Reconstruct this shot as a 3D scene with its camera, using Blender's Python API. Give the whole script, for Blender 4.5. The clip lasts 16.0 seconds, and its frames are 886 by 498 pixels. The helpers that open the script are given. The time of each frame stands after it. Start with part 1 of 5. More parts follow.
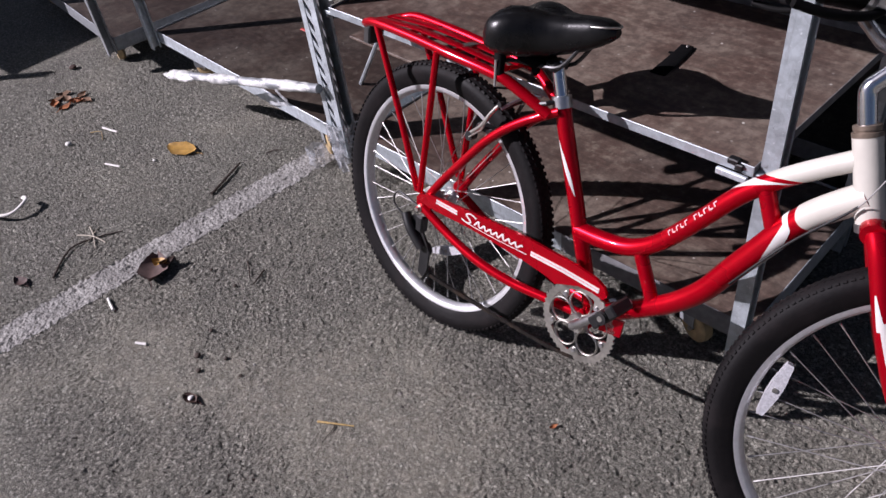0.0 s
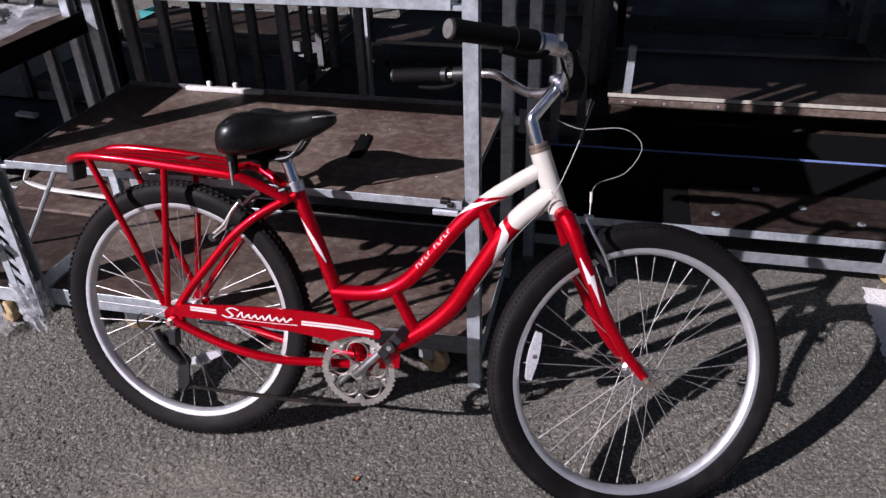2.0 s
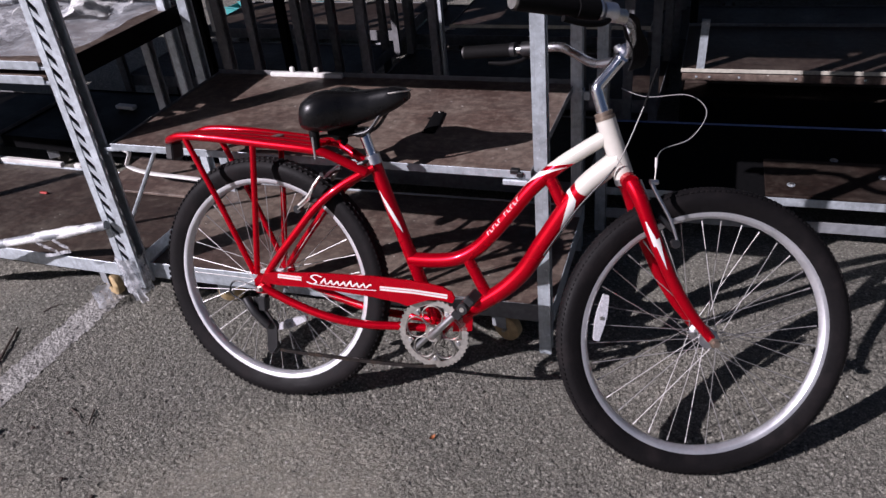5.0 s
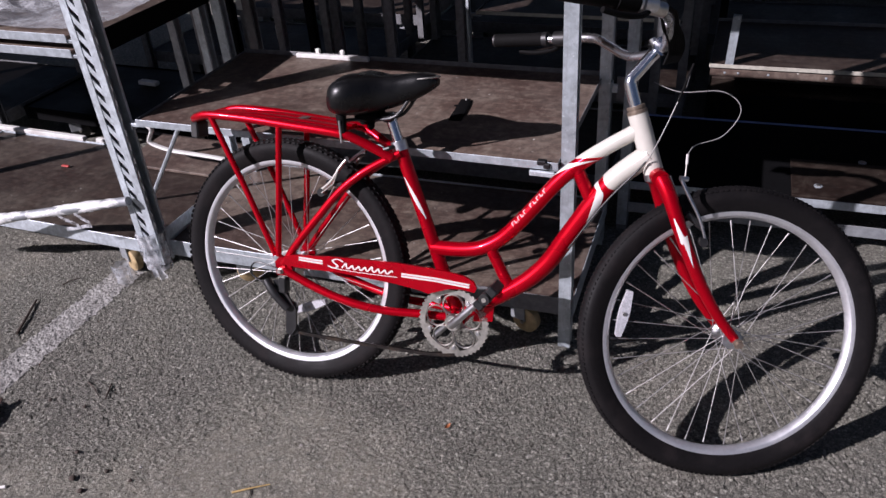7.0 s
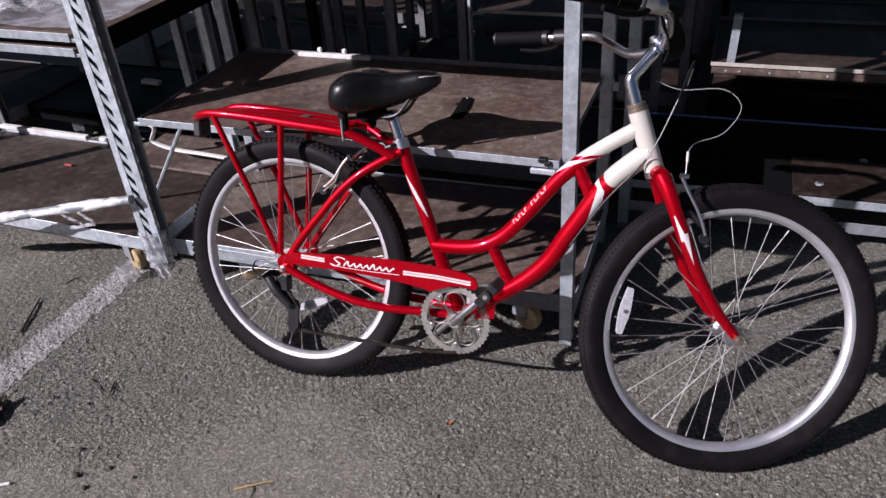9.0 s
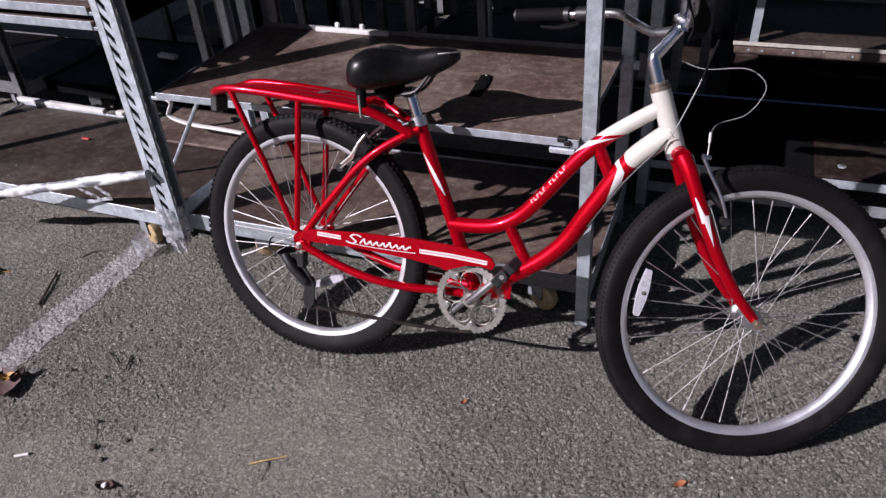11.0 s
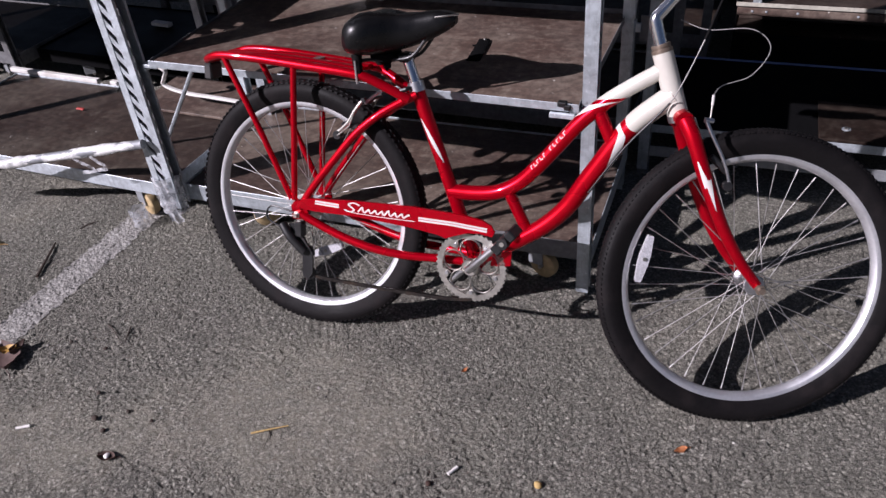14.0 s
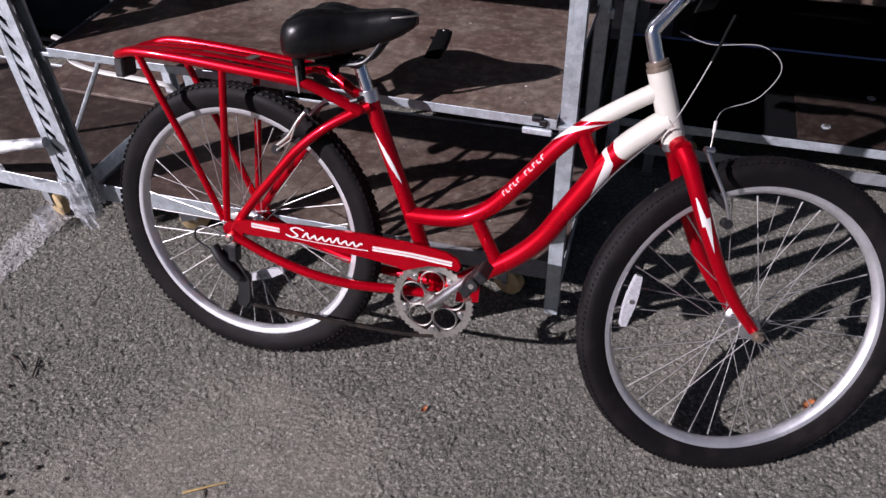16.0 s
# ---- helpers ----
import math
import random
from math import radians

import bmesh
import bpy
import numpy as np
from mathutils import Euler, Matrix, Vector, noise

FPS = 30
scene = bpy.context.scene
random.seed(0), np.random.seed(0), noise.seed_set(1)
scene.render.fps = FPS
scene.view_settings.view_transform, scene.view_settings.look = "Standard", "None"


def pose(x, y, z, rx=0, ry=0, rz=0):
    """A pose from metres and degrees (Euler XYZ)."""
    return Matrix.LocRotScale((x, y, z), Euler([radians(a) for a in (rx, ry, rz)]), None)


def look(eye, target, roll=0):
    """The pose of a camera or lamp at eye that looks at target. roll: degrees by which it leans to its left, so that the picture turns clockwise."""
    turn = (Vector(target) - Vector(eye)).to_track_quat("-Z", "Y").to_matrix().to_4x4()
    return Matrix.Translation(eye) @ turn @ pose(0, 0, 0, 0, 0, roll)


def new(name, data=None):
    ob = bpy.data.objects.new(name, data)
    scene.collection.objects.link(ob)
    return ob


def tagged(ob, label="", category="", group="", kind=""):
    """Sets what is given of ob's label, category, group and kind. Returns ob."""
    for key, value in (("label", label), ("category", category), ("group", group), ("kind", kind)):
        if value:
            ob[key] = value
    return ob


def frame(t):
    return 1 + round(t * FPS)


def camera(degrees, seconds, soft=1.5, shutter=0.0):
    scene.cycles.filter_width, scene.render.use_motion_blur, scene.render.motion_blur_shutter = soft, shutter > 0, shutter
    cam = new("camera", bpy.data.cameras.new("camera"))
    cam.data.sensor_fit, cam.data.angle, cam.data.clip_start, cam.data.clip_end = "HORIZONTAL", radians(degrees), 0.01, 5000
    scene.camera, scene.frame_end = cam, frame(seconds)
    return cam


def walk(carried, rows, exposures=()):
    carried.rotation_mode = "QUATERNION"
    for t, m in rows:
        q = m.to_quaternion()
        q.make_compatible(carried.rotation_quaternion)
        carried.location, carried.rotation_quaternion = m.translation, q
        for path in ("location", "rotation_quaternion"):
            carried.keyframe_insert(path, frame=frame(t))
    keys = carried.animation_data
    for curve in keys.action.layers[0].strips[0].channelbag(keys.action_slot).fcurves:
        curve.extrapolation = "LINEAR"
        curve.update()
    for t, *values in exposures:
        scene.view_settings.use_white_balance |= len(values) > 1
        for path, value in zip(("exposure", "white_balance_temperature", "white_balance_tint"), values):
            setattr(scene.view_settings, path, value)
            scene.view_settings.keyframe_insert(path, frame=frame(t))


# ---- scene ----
EXPOSURE = 0.395
cam = camera(59.22, 16.0, 1.5)
PATH = [
    (0, (1.1655, -0.8456, 1.4659), (0.2175, -0.0976, 0.4163), -8.20),
    (0.5, (1.0316, -0.9142, 1.4391), (0.3315, 0.0899, 0.4088), -6.74),
    (1, (0.8901, -1.1021, 1.4418), (0.4867, 0.0918, 0.4559), -3.97),
    (1.5, (0.9078, -1.1856, 1.4538), (0.6840, 0.1037, 0.5331), -1.35),
    (2, (1.0431, -1.2485, 1.4687), (0.6771, 0.0547, 0.6155), -1.97),
    (2.5, (1.1000, -1.3120, 1.4665), (0.7117, -0.0159, 0.6126), -3.20),
    (3, (1.0907, -1.3338, 1.4618), (0.6645, -0.0578, 0.5957), -3.97),
    (3.5, (1.0909, -1.3381, 1.4660), (0.6133, -0.0727, 0.6113), -4.90),
    (4, (1.0901, -1.3446, 1.4700), (0.5820, -0.0916, 0.6145), -5.87),
    (6.5, (1.0705, -1.3361, 1.4645), (0.5446, -0.0969, 0.5997), -6.02),
    (7, (1.0568, -1.3396, 1.4679), (0.5213, -0.1153, 0.5879), -4.56),
    (7.5, (1.0603, -1.3387, 1.4705), (0.5169, -0.1194, 0.5884), -4.67),
    (8, (1.0611, -1.3441, 1.4714), (0.5213, -0.1213, 0.5920), -4.55),
    (8.5, (1.0629, -1.3463, 1.4688), (0.5293, -0.1195, 0.5913), -4.19),
    (9, (1.0619, -1.3464, 1.4684), (0.5220, -0.1246, 0.5875), -4.73),
    (11.5, (1.0474, -1.3361, 1.4625), (0.4893, -0.1595, 0.5330), -4.81),
    (12, (1.0457, -1.3280, 1.4593), (0.4957, -0.1604, 0.5136), -4.76),
    (12.5, (1.0495, -1.3271, 1.4612), (0.5107, -0.1634, 0.5044), -4.94),
    (13, (1.0499, -1.3283, 1.4591), (0.5133, -0.1667, 0.4986), -4.84),
    (13.5, (1.0485, -1.3251, 1.4564), (0.5117, -0.1674, 0.4913), -4.67),
    (14, (1.0484, -1.3262, 1.4518), (0.4991, -0.1765, 0.4841), -5.49),
    (14.5, (1.0456, -1.3220, 1.4527), (0.4844, -0.1794, 0.4834), -5.82),
    (15, (1.0916, -1.2834, 1.4507), (0.5195, -0.1500, 0.4771), -5.59),
    (15.5, (1.0445, -1.1850, 1.4374), (0.4635, -0.1079, 0.4067), -8.07),
    (16, (0.8904, -1.0614, 1.4660), (0.4880, 0.0595, 0.3976), -2.11),
]
walk(cam, [(t, look(eye, target, roll)) for t, eye, target, roll in PATH], [(0.0, EXPOSURE, 5910, 27.5), (16.0, EXPOSURE, 5910, 27.5)])

# ---- light ----
SUN_WAY = Vector((1.12, 1.15, -1.0)).normalized()      # the way the sunlight travels
sun = new("sun", bpy.data.lights.new("sun", "SUN"))
sun.data.energy, sun.data.angle, sun.data.color = 5.0, radians(0.55), (1.0, 0.955, 0.88)
sun.matrix_world = look((0, 0, 0), SUN_WAY)
world = bpy.data.worlds.new("world")
scene.world = world
world.use_nodes = True
wn = world.node_tree.nodes
sky = wn.new("ShaderNodeTexSky")
sky.sky_type, sky.sun_disc = "NISHITA", False
sky.sun_elevation = math.asin(-SUN_WAY.z)
sky.sun_rotation = math.atan2(-SUN_WAY.x, -SUN_WAY.y)
world.node_tree.links.new(sky.outputs[0], wn["Background"].inputs[0])
wn["Background"].inputs[1].default_value = 0.021


# ---- materials ----
def node_material(name):
    m = bpy.data.materials.new(name)
    m.use_nodes = True
    nt = m.node_tree
    return m, nt, nt.nodes["Principled BSDF"]


def add(nt, kind, **values):
    nd = nt.nodes.new("ShaderNode" + kind)
    for key, value in values.items():
        nd.inputs[key].default_value = value
    return nd


def ramp(nt, source, stops):
    r = nt.nodes.new("ShaderNodeValToRGB")
    while len(r.color_ramp.elements) < len(stops):
        r.color_ramp.elements.new(0.5)
    for el, (at, c) in zip(r.color_ramp.elements, stops):
        el.position, el.color = at, (*c, 1) if isinstance(c, tuple) else (c, c, c, 1)
    nt.links.new(source, r.inputs[0])
    return r.outputs[0]


def mix(nt, fac, a, b, blend="MIX"):
    m = nt.nodes.new("ShaderNodeMix")
    m.data_type, m.blend_type = "RGBA", blend
    for sock, v in ((m.inputs[0], fac), (m.inputs[6], a), (m.inputs[7], b)):
        if isinstance(v, bpy.types.NodeSocket):
            nt.links.new(v, sock)
        elif isinstance(v, tuple):
            sock.default_value = (*v, 1)
        else:
            sock.default_value = v
    return m.outputs[2]


def coords(nt):
    return nt.nodes.new("ShaderNodeTexCoord").outputs["Object"]


def tex_noise(nt, co, scale, detail=4.0, rough=0.55):
    n = add(nt, "TexNoise", Scale=scale, Detail=detail, Roughness=rough)
    nt.links.new(co, n.inputs["Vector"])
    return n.outputs["Fac"]


def bump(nt, bsdf, height, strength, distance):
    b = add(nt, "Bump", Strength=strength, Distance=distance)
    nt.links.new(height, b.inputs["Height"])
    nt.links.new(b.outputs[0], bsdf.inputs["Normal"])


def coat_material(name, base, rough, metal=0.0, grain=0.25, scale=60.0, dirt=(0.09, 0.08, 0.07), dirty=0.25, coat=0.0, relief=0.15):
    """A surface with fine mottling and patches of grime."""
    m, nt, b = node_material(name)
    co = coords(nt)
    fine = tex_noise(nt, co, scale, 5)
    big = tex_noise(nt, co, scale / 9, 4)
    c = mix(nt, ramp(nt, fine, [(0.3, 0.0), (0.7, 1.0)]), tuple(v * (1 - grain) for v in base), tuple(min(1, v * (1 + grain * 0.6)) for v in base))
    c = mix(nt, ramp(nt, big, [(0.52, 0.0), (0.75, dirty)]), c, dirt)
    nt.links.new(c, b.inputs["Base Color"])
    nt.links.new(ramp(nt, big, [(0.35, max(0.04, rough - 0.06)), (0.7, min(1.0, rough + 0.12))]), b.inputs["Roughness"])
    b.inputs["Metallic"].default_value = metal
    b.inputs["Coat Weight"].default_value = coat
    b.inputs["Coat Roughness"].default_value = 0.08
    if relief:
        bump(nt, b, fine, relief, 0.002)
    return m


RED = coat_material("red_paint", (0.495, 0.0005, 0.009), 0.28, 0.62, 0.10, 40, (0.10, 0.004, 0.006), 0.22, coat=0.22, relief=0.015)
RED.node_tree.nodes["Principled BSDF"].inputs["Specular IOR Level"].default_value = 0.15
CREAM = coat_material("cream_paint", (0.56, 0.535, 0.475), 0.35, 0.0, 0.05, 40, (0.3, 0.27, 0.22), 0.25, coat=0.6, relief=0.02)
WHITE_DECAL = coat_material("white_decal", (0.62, 0.59, 0.57), 0.4, 0.0, 0.05, 80, dirty=0.1, relief=0)
PINK_DECAL = coat_material("pink_decal", (0.66, 0.34, 0.36), 0.4, 0.0, 0.05, 80, dirty=0.1, relief=0)
RUBBER = coat_material("tyre_rubber", (0.0068, 0.0060, 0.0064), 0.62, 0.0, 0.25, 130, (0.022, 0.017, 0.017), 0.45, relief=0.25)
RUBBER.node_tree.nodes["Principled BSDF"].inputs["Specular IOR Level"].default_value = 0.14
ALLOY = coat_material("brushed_alloy", (0.62, 0.62, 0.64), 0.34, 1.0, 0.10, 90, (0.2, 0.18, 0.16), 0.2, relief=0.05)
RIM = coat_material("rim_alloy", (0.74, 0.74, 0.76), 0.46, 0.85, 0.08, 120, (0.25, 0.23, 0.2), 0.15, relief=0.05)
CHROME = coat_material("chrome", (0.82, 0.82, 0.84), 0.15, 1.0, 0.05, 50, (0.3, 0.25, 0.2), 0.15, relief=0)
BAR_METAL = coat_material("bright_handlebar_metal", (0.76, 0.76, 0.79), 0.24, 1.0, 0.06, 60, (0.3, 0.27, 0.24), 0.2, relief=0.03)
STEEL = coat_material("dull_steel", (0.52, 0.50, 0.46), 0.42, 1.0, 0.2, 120, (0.16, 0.11, 0.07), 0.35, relief=0.1)
SPOKE = coat_material("spoke_steel", (0.42, 0.41, 0.40), 0.42, 0.8, 0.1, 90, dirty=0.1, relief=0)
CHAIN = coat_material("oily_chain", (0.022, 0.018, 0.016), 0.5, 0.6, 0.3, 200, (0.10, 0.06, 0.03), 0.4)
VINYL = coat_material("black_vinyl", (0.0045, 0.0045, 0.005), 0.30, 0.0, 0.15, 220, (0.015, 0.014, 0.014), 0.10, relief=0.10)
VINYL.node_tree.nodes["Principled BSDF"].inputs["Specular IOR Level"].default_value = 0.32
BLACK = coat_material("black_plastic", (0.011, 0.011, 0.012), 0.42, 0.0, 0.15, 120, relief=0.08)
GRIP = coat_material("grip_rubber", (0.0042, 0.0040, 0.0042), 0.7, 0.0, 0.2, 150, (0.013, 0.012, 0.012), 0.3)
GRIP.node_tree.nodes["Principled BSDF"].inputs["Specular IOR Level"].default_value = 0.10
# Also coats shaded steel and decks, their shade put into the colour.
DULL_BLACK = coat_material("dull_black_and_shade", (0.005, 0.005, 0.0055), 0.95, 0.0, 0.2, 80, dirty=0.0, relief=0)
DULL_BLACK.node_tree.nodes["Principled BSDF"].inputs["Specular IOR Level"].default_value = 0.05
BRASS = coat_material("tarnished_headset", (0.23, 0.18, 0.14), 0.45, 0.6, 0.25, 120, (0.10, 0.07, 0.04), 0.4)
def galvanised(name, base, metal):
    """Zinc coating: cloudy spangle, streaks along the profile, pale rubbed spots and small stains."""
    m, nt, b = node_material(name)
    co = coords(nt)
    v = add(nt, "TexVoronoi", Scale=95.0)
    nt.links.new(co, v.inputs["Vector"])
    sep = nt.nodes.new("ShaderNodeSeparateColor")
    nt.links.new(v.outputs["Color"], sep.inputs[0])
    cloud = tex_noise(nt, co, 22, 6, 0.7)
    c = mix(nt, ramp(nt, cloud, [(0.36, 0.0), (0.62, 1.0)]), tuple(k * 0.72 for k in base), tuple(k * 1.14 for k in base))
    c = mix(nt, 0.22, c, mix(nt, sep.outputs[0], tuple(k * 0.55 for k in base), tuple(k * 1.35 for k in base)))
    long_way = nt.nodes.new("ShaderNodeMapping")
    long_way.inputs["Scale"].default_value = (9.0, 9.0, 0.7)
    nt.links.new(co, long_way.inputs["Vector"])
    streak = tex_noise(nt, long_way.outputs[0], 16, 4, 0.65)
    c = mix(nt, ramp(nt, streak, [(0.55, 0.0), (0.70, 0.45)]), c, (0.24, 0.25, 0.26))
    rub = tex_noise(nt, co, 70, 5, 0.7)
    c = mix(nt, ramp(nt, rub, [(0.62, 0.0), (0.70, 0.75)]), c, (0.80, 0.84, 0.86))
    c = mix(nt, ramp(nt, rub, [(0.28, 0.60), (0.36, 0.0)]), c, (0.15, 0.14, 0.13))
    nt.links.new(c, b.inputs["Base Color"])
    nt.links.new(ramp(nt, cloud, [(0.35, 0.36), (0.68, 0.56)]), b.inputs["Roughness"])
    b.inputs["Metallic"].default_value = metal
    bump(nt, b, rub, 0.10, 0.002)
    return m


GALV = galvanised("galvanised_steel", (0.43, 0.475, 0.505), 0.45)
GALV_BRIGHT = galvanised("bright_galvanised_steel", (0.54, 0.59, 0.625), 0.35)
# Duller zinc, which also stands in for steel in shade.
GALV_DULL = coat_material("dull_and_shaded_galvanised_steel", (0.30, 0.315, 0.33), 0.58, 0.45, 0.25, 45, (0.12, 0.11, 0.10), 0.5, relief=0.1)
# Zinc darkened where steel lies in shade: the shade is in the colour.
GALV_SHADED = coat_material("shaded_galvanised_steel", (0.15, 0.15, 0.155), 0.75, 0.0, 0.3, 45, (0.05, 0.045, 0.04), 0.5, relief=0.1)
# Dimmer copy of the zinc, shade coloured in for the posts behind.
GALV_DIM = coat_material("dim_shaded_galvanised_steel", (0.20, 0.195, 0.21), 0.65, 0.2, 0.3, 45, (0.06, 0.055, 0.055), 0.6, relief=0.1)
# Skylight on a shaded rail, put into its colour as blue.
SKYLIT_STEEL = coat_material("skylight_blue_steel", (0.17, 0.24, 0.50), 0.5, 0.0, 0.2, 45, (0.06, 0.07, 0.12), 0.5, relief=0.1)
CASTER = coat_material("tan_caster_wheel", (0.45, 0.33, 0.17), 0.6, 0.0, 0.25, 60, (0.10, 0.06, 0.03), 0.6)
PALE_EDGE = coat_material("pale_painted_edge", (0.46, 0.44, 0.37), 0.6, 0.0, 0.25, 60, (0.16, 0.13, 0.10), 0.5)
WIRE = coat_material("cable_housing", (0.40, 0.39, 0.38), 0.35, 0.3, 0.1, 80)


def asphalt():
    """Stones of several sizes in dark binder, with open pits, dusty and oily patches."""
    m, nt, b = node_material("asphalt")
    co = coords(nt)
    wob = add(nt, "TexNoise", Scale=160.0, Detail=3.0, Roughness=0.7)
    nt.links.new(co, wob.inputs["Vector"])
    off = nt.nodes.new("ShaderNodeVectorMath")
    off.operation = "MULTIPLY_ADD"
    nt.links.new(wob.outputs["Color"], off.inputs[0])
    off.inputs[1].default_value = (0.006, 0.006, 0.006)
    nt.links.new(co, off.inputs[2])

    def stones(scale):
        v = add(nt, "TexVoronoi", Scale=scale)
        nt.links.new(off.outputs[0], v.inputs["Vector"])
        sep = nt.nodes.new("ShaderNodeSeparateColor")
        nt.links.new(v.outputs["Color"], sep.inputs[0])
        return v.outputs["Distance"], sep.outputs[0], sep.outputs[1]
    d1, r1, h1 = stones(150.0)
    d2, r2, h2 = stones(330.0)
    fine = tex_noise(nt, co, 420, 3, 0.7)
    gap = tex_noise(nt, off.outputs[0], 110, 3, 0.75)
    c = ramp(nt, r1, [(0.0, (0.050, 0.048, 0.045)), (0.30, (0.135, 0.130, 0.120)), (0.70, (0.255, 0.246, 0.227)), (0.90, (0.370, 0.358, 0.335)), (1.0, (0.60, 0.59, 0.565))])
    c = mix(nt, 0.38, c, ramp(nt, r2, [(0.0, (0.05, 0.048, 0.044)), (0.40, (0.18, 0.173, 0.16)), (0.85, (0.33, 0.32, 0.297)), (1.0, (0.50, 0.49, 0.46))]))
    c = mix(nt, ramp(nt, d1, [(0.42, 0.0), (0.70, 0.55)]), c, (0.036, 0.034, 0.032))
    c = mix(nt, ramp(nt, gap, [(0.39, 0.85), (0.48, 0.0)]), c, (0.024, 0.023, 0.021))
    c = mix(nt, 0.16, c, ramp(nt, fine, [(0.30, (0.04, 0.038, 0.035)), (0.52, (0.20, 0.192, 0.177)), (0.72, (0.52, 0.505, 0.475))]))
    settled = nt.nodes.new("ShaderNodeAttribute")
    settled.attribute_name = "dust"
    dust = tex_noise(nt, co, 26, 5, 0.75)
    dusty = nt.nodes.new("ShaderNodeMath")
    dusty.operation = "MULTIPLY"
    nt.links.new(settled.outputs["Fac"], dusty.inputs[0])
    nt.links.new(ramp(nt, dust, [(0.32, 0.05), (0.65, 0.60)]), dusty.inputs[1])
    c = mix(nt, dusty.outputs[0], c, (0.175, 0.162, 0.136))
    tint = tex_noise(nt, co, 2.2, 4, 0.6)
    c = mix(nt, ramp(nt, tint, [(0.40, 0.0), (0.62, 0.16)]), c, (0.17, 0.175, 0.150))
    patch = tex_noise(nt, co, 5, 6, 0.7)
    c = mix(nt, ramp(nt, patch, [(0.54, 0.0), (0.78, 0.50)]), c, (0.060, 0.054, 0.050))
    c = mix(nt, 1.0, c, (1.295, 1.285, 1.165), "MULTIPLY")
    nt.links.new(c, b.inputs["Base Color"])
    b.inputs["Roughness"].default_value = 0.85

    def madd(a, k, plus):
        n = nt.nodes.new("ShaderNodeMath")
        n.operation = "MULTIPLY_ADD"
        nt.links.new(a, n.inputs[0])
        n.inputs[1].default_value = k
        nt.links.new(plus, n.inputs[2])
        return n.outputs[0]
    hh = madd(d2, -0.55, madd(h2, 0.6, madd(d1, -0.25, fine)))
    soft = nt.nodes.new("ShaderNodeMath")
    soft.operation = "SUBTRACT"
    soft.inputs[0].default_value = 1.0
    nt.links.new(dusty.outputs[0], soft.inputs[1])
    bp = add(nt, "Bump", Distance=0.006)
    nt.links.new(soft.outputs[0], bp.inputs["Strength"])
    nt.links.new(hh, bp.inputs["Height"])
    nt.links.new(bp.outputs[0], b.inputs["Normal"])
    return m


def road_paint(name, worn, low, high):
    m, nt, b = node_material(name)
    co = coords(nt)
    v = add(nt, "TexVoronoi", Scale=140.0)
    nt.links.new(co, v.inputs["Vector"])
    speck = tex_noise(nt, co, 130, 4, 0.7)
    worse = nt.nodes.new("ShaderNodeMath")
    worse.operation = "MULTIPLY_ADD"
    nt.links.new(tex_noise(nt, co, 16, 5, 0.7), worse.inputs[0])
    worse.inputs[1].default_value = 0.55
    nt.links.new(speck, worse.inputs[2])
    less = nt.nodes.new("ShaderNodeMath")
    less.operation = "SUBTRACT"
    nt.links.new(worse.outputs[0], less.inputs[0])
    less.inputs[1].default_value = 0.275
    speck = less.outputs[0]
    big = tex_noise(nt, co, 7, 4)
    paint = ramp(nt, big, [(0.3, low), (0.7, high)])
    c = mix(nt, ramp(nt, speck, [(worn - 0.14, 0.0), (worn + 0.12, 1.0)]), (0.11, 0.103, 0.095), paint)
    nt.links.new(c, b.inputs["Base Color"])
    b.inputs["Roughness"].default_value = 0.8
    bump(nt, b, v.outputs["Distance"], 0.6, 0.004)
    return m


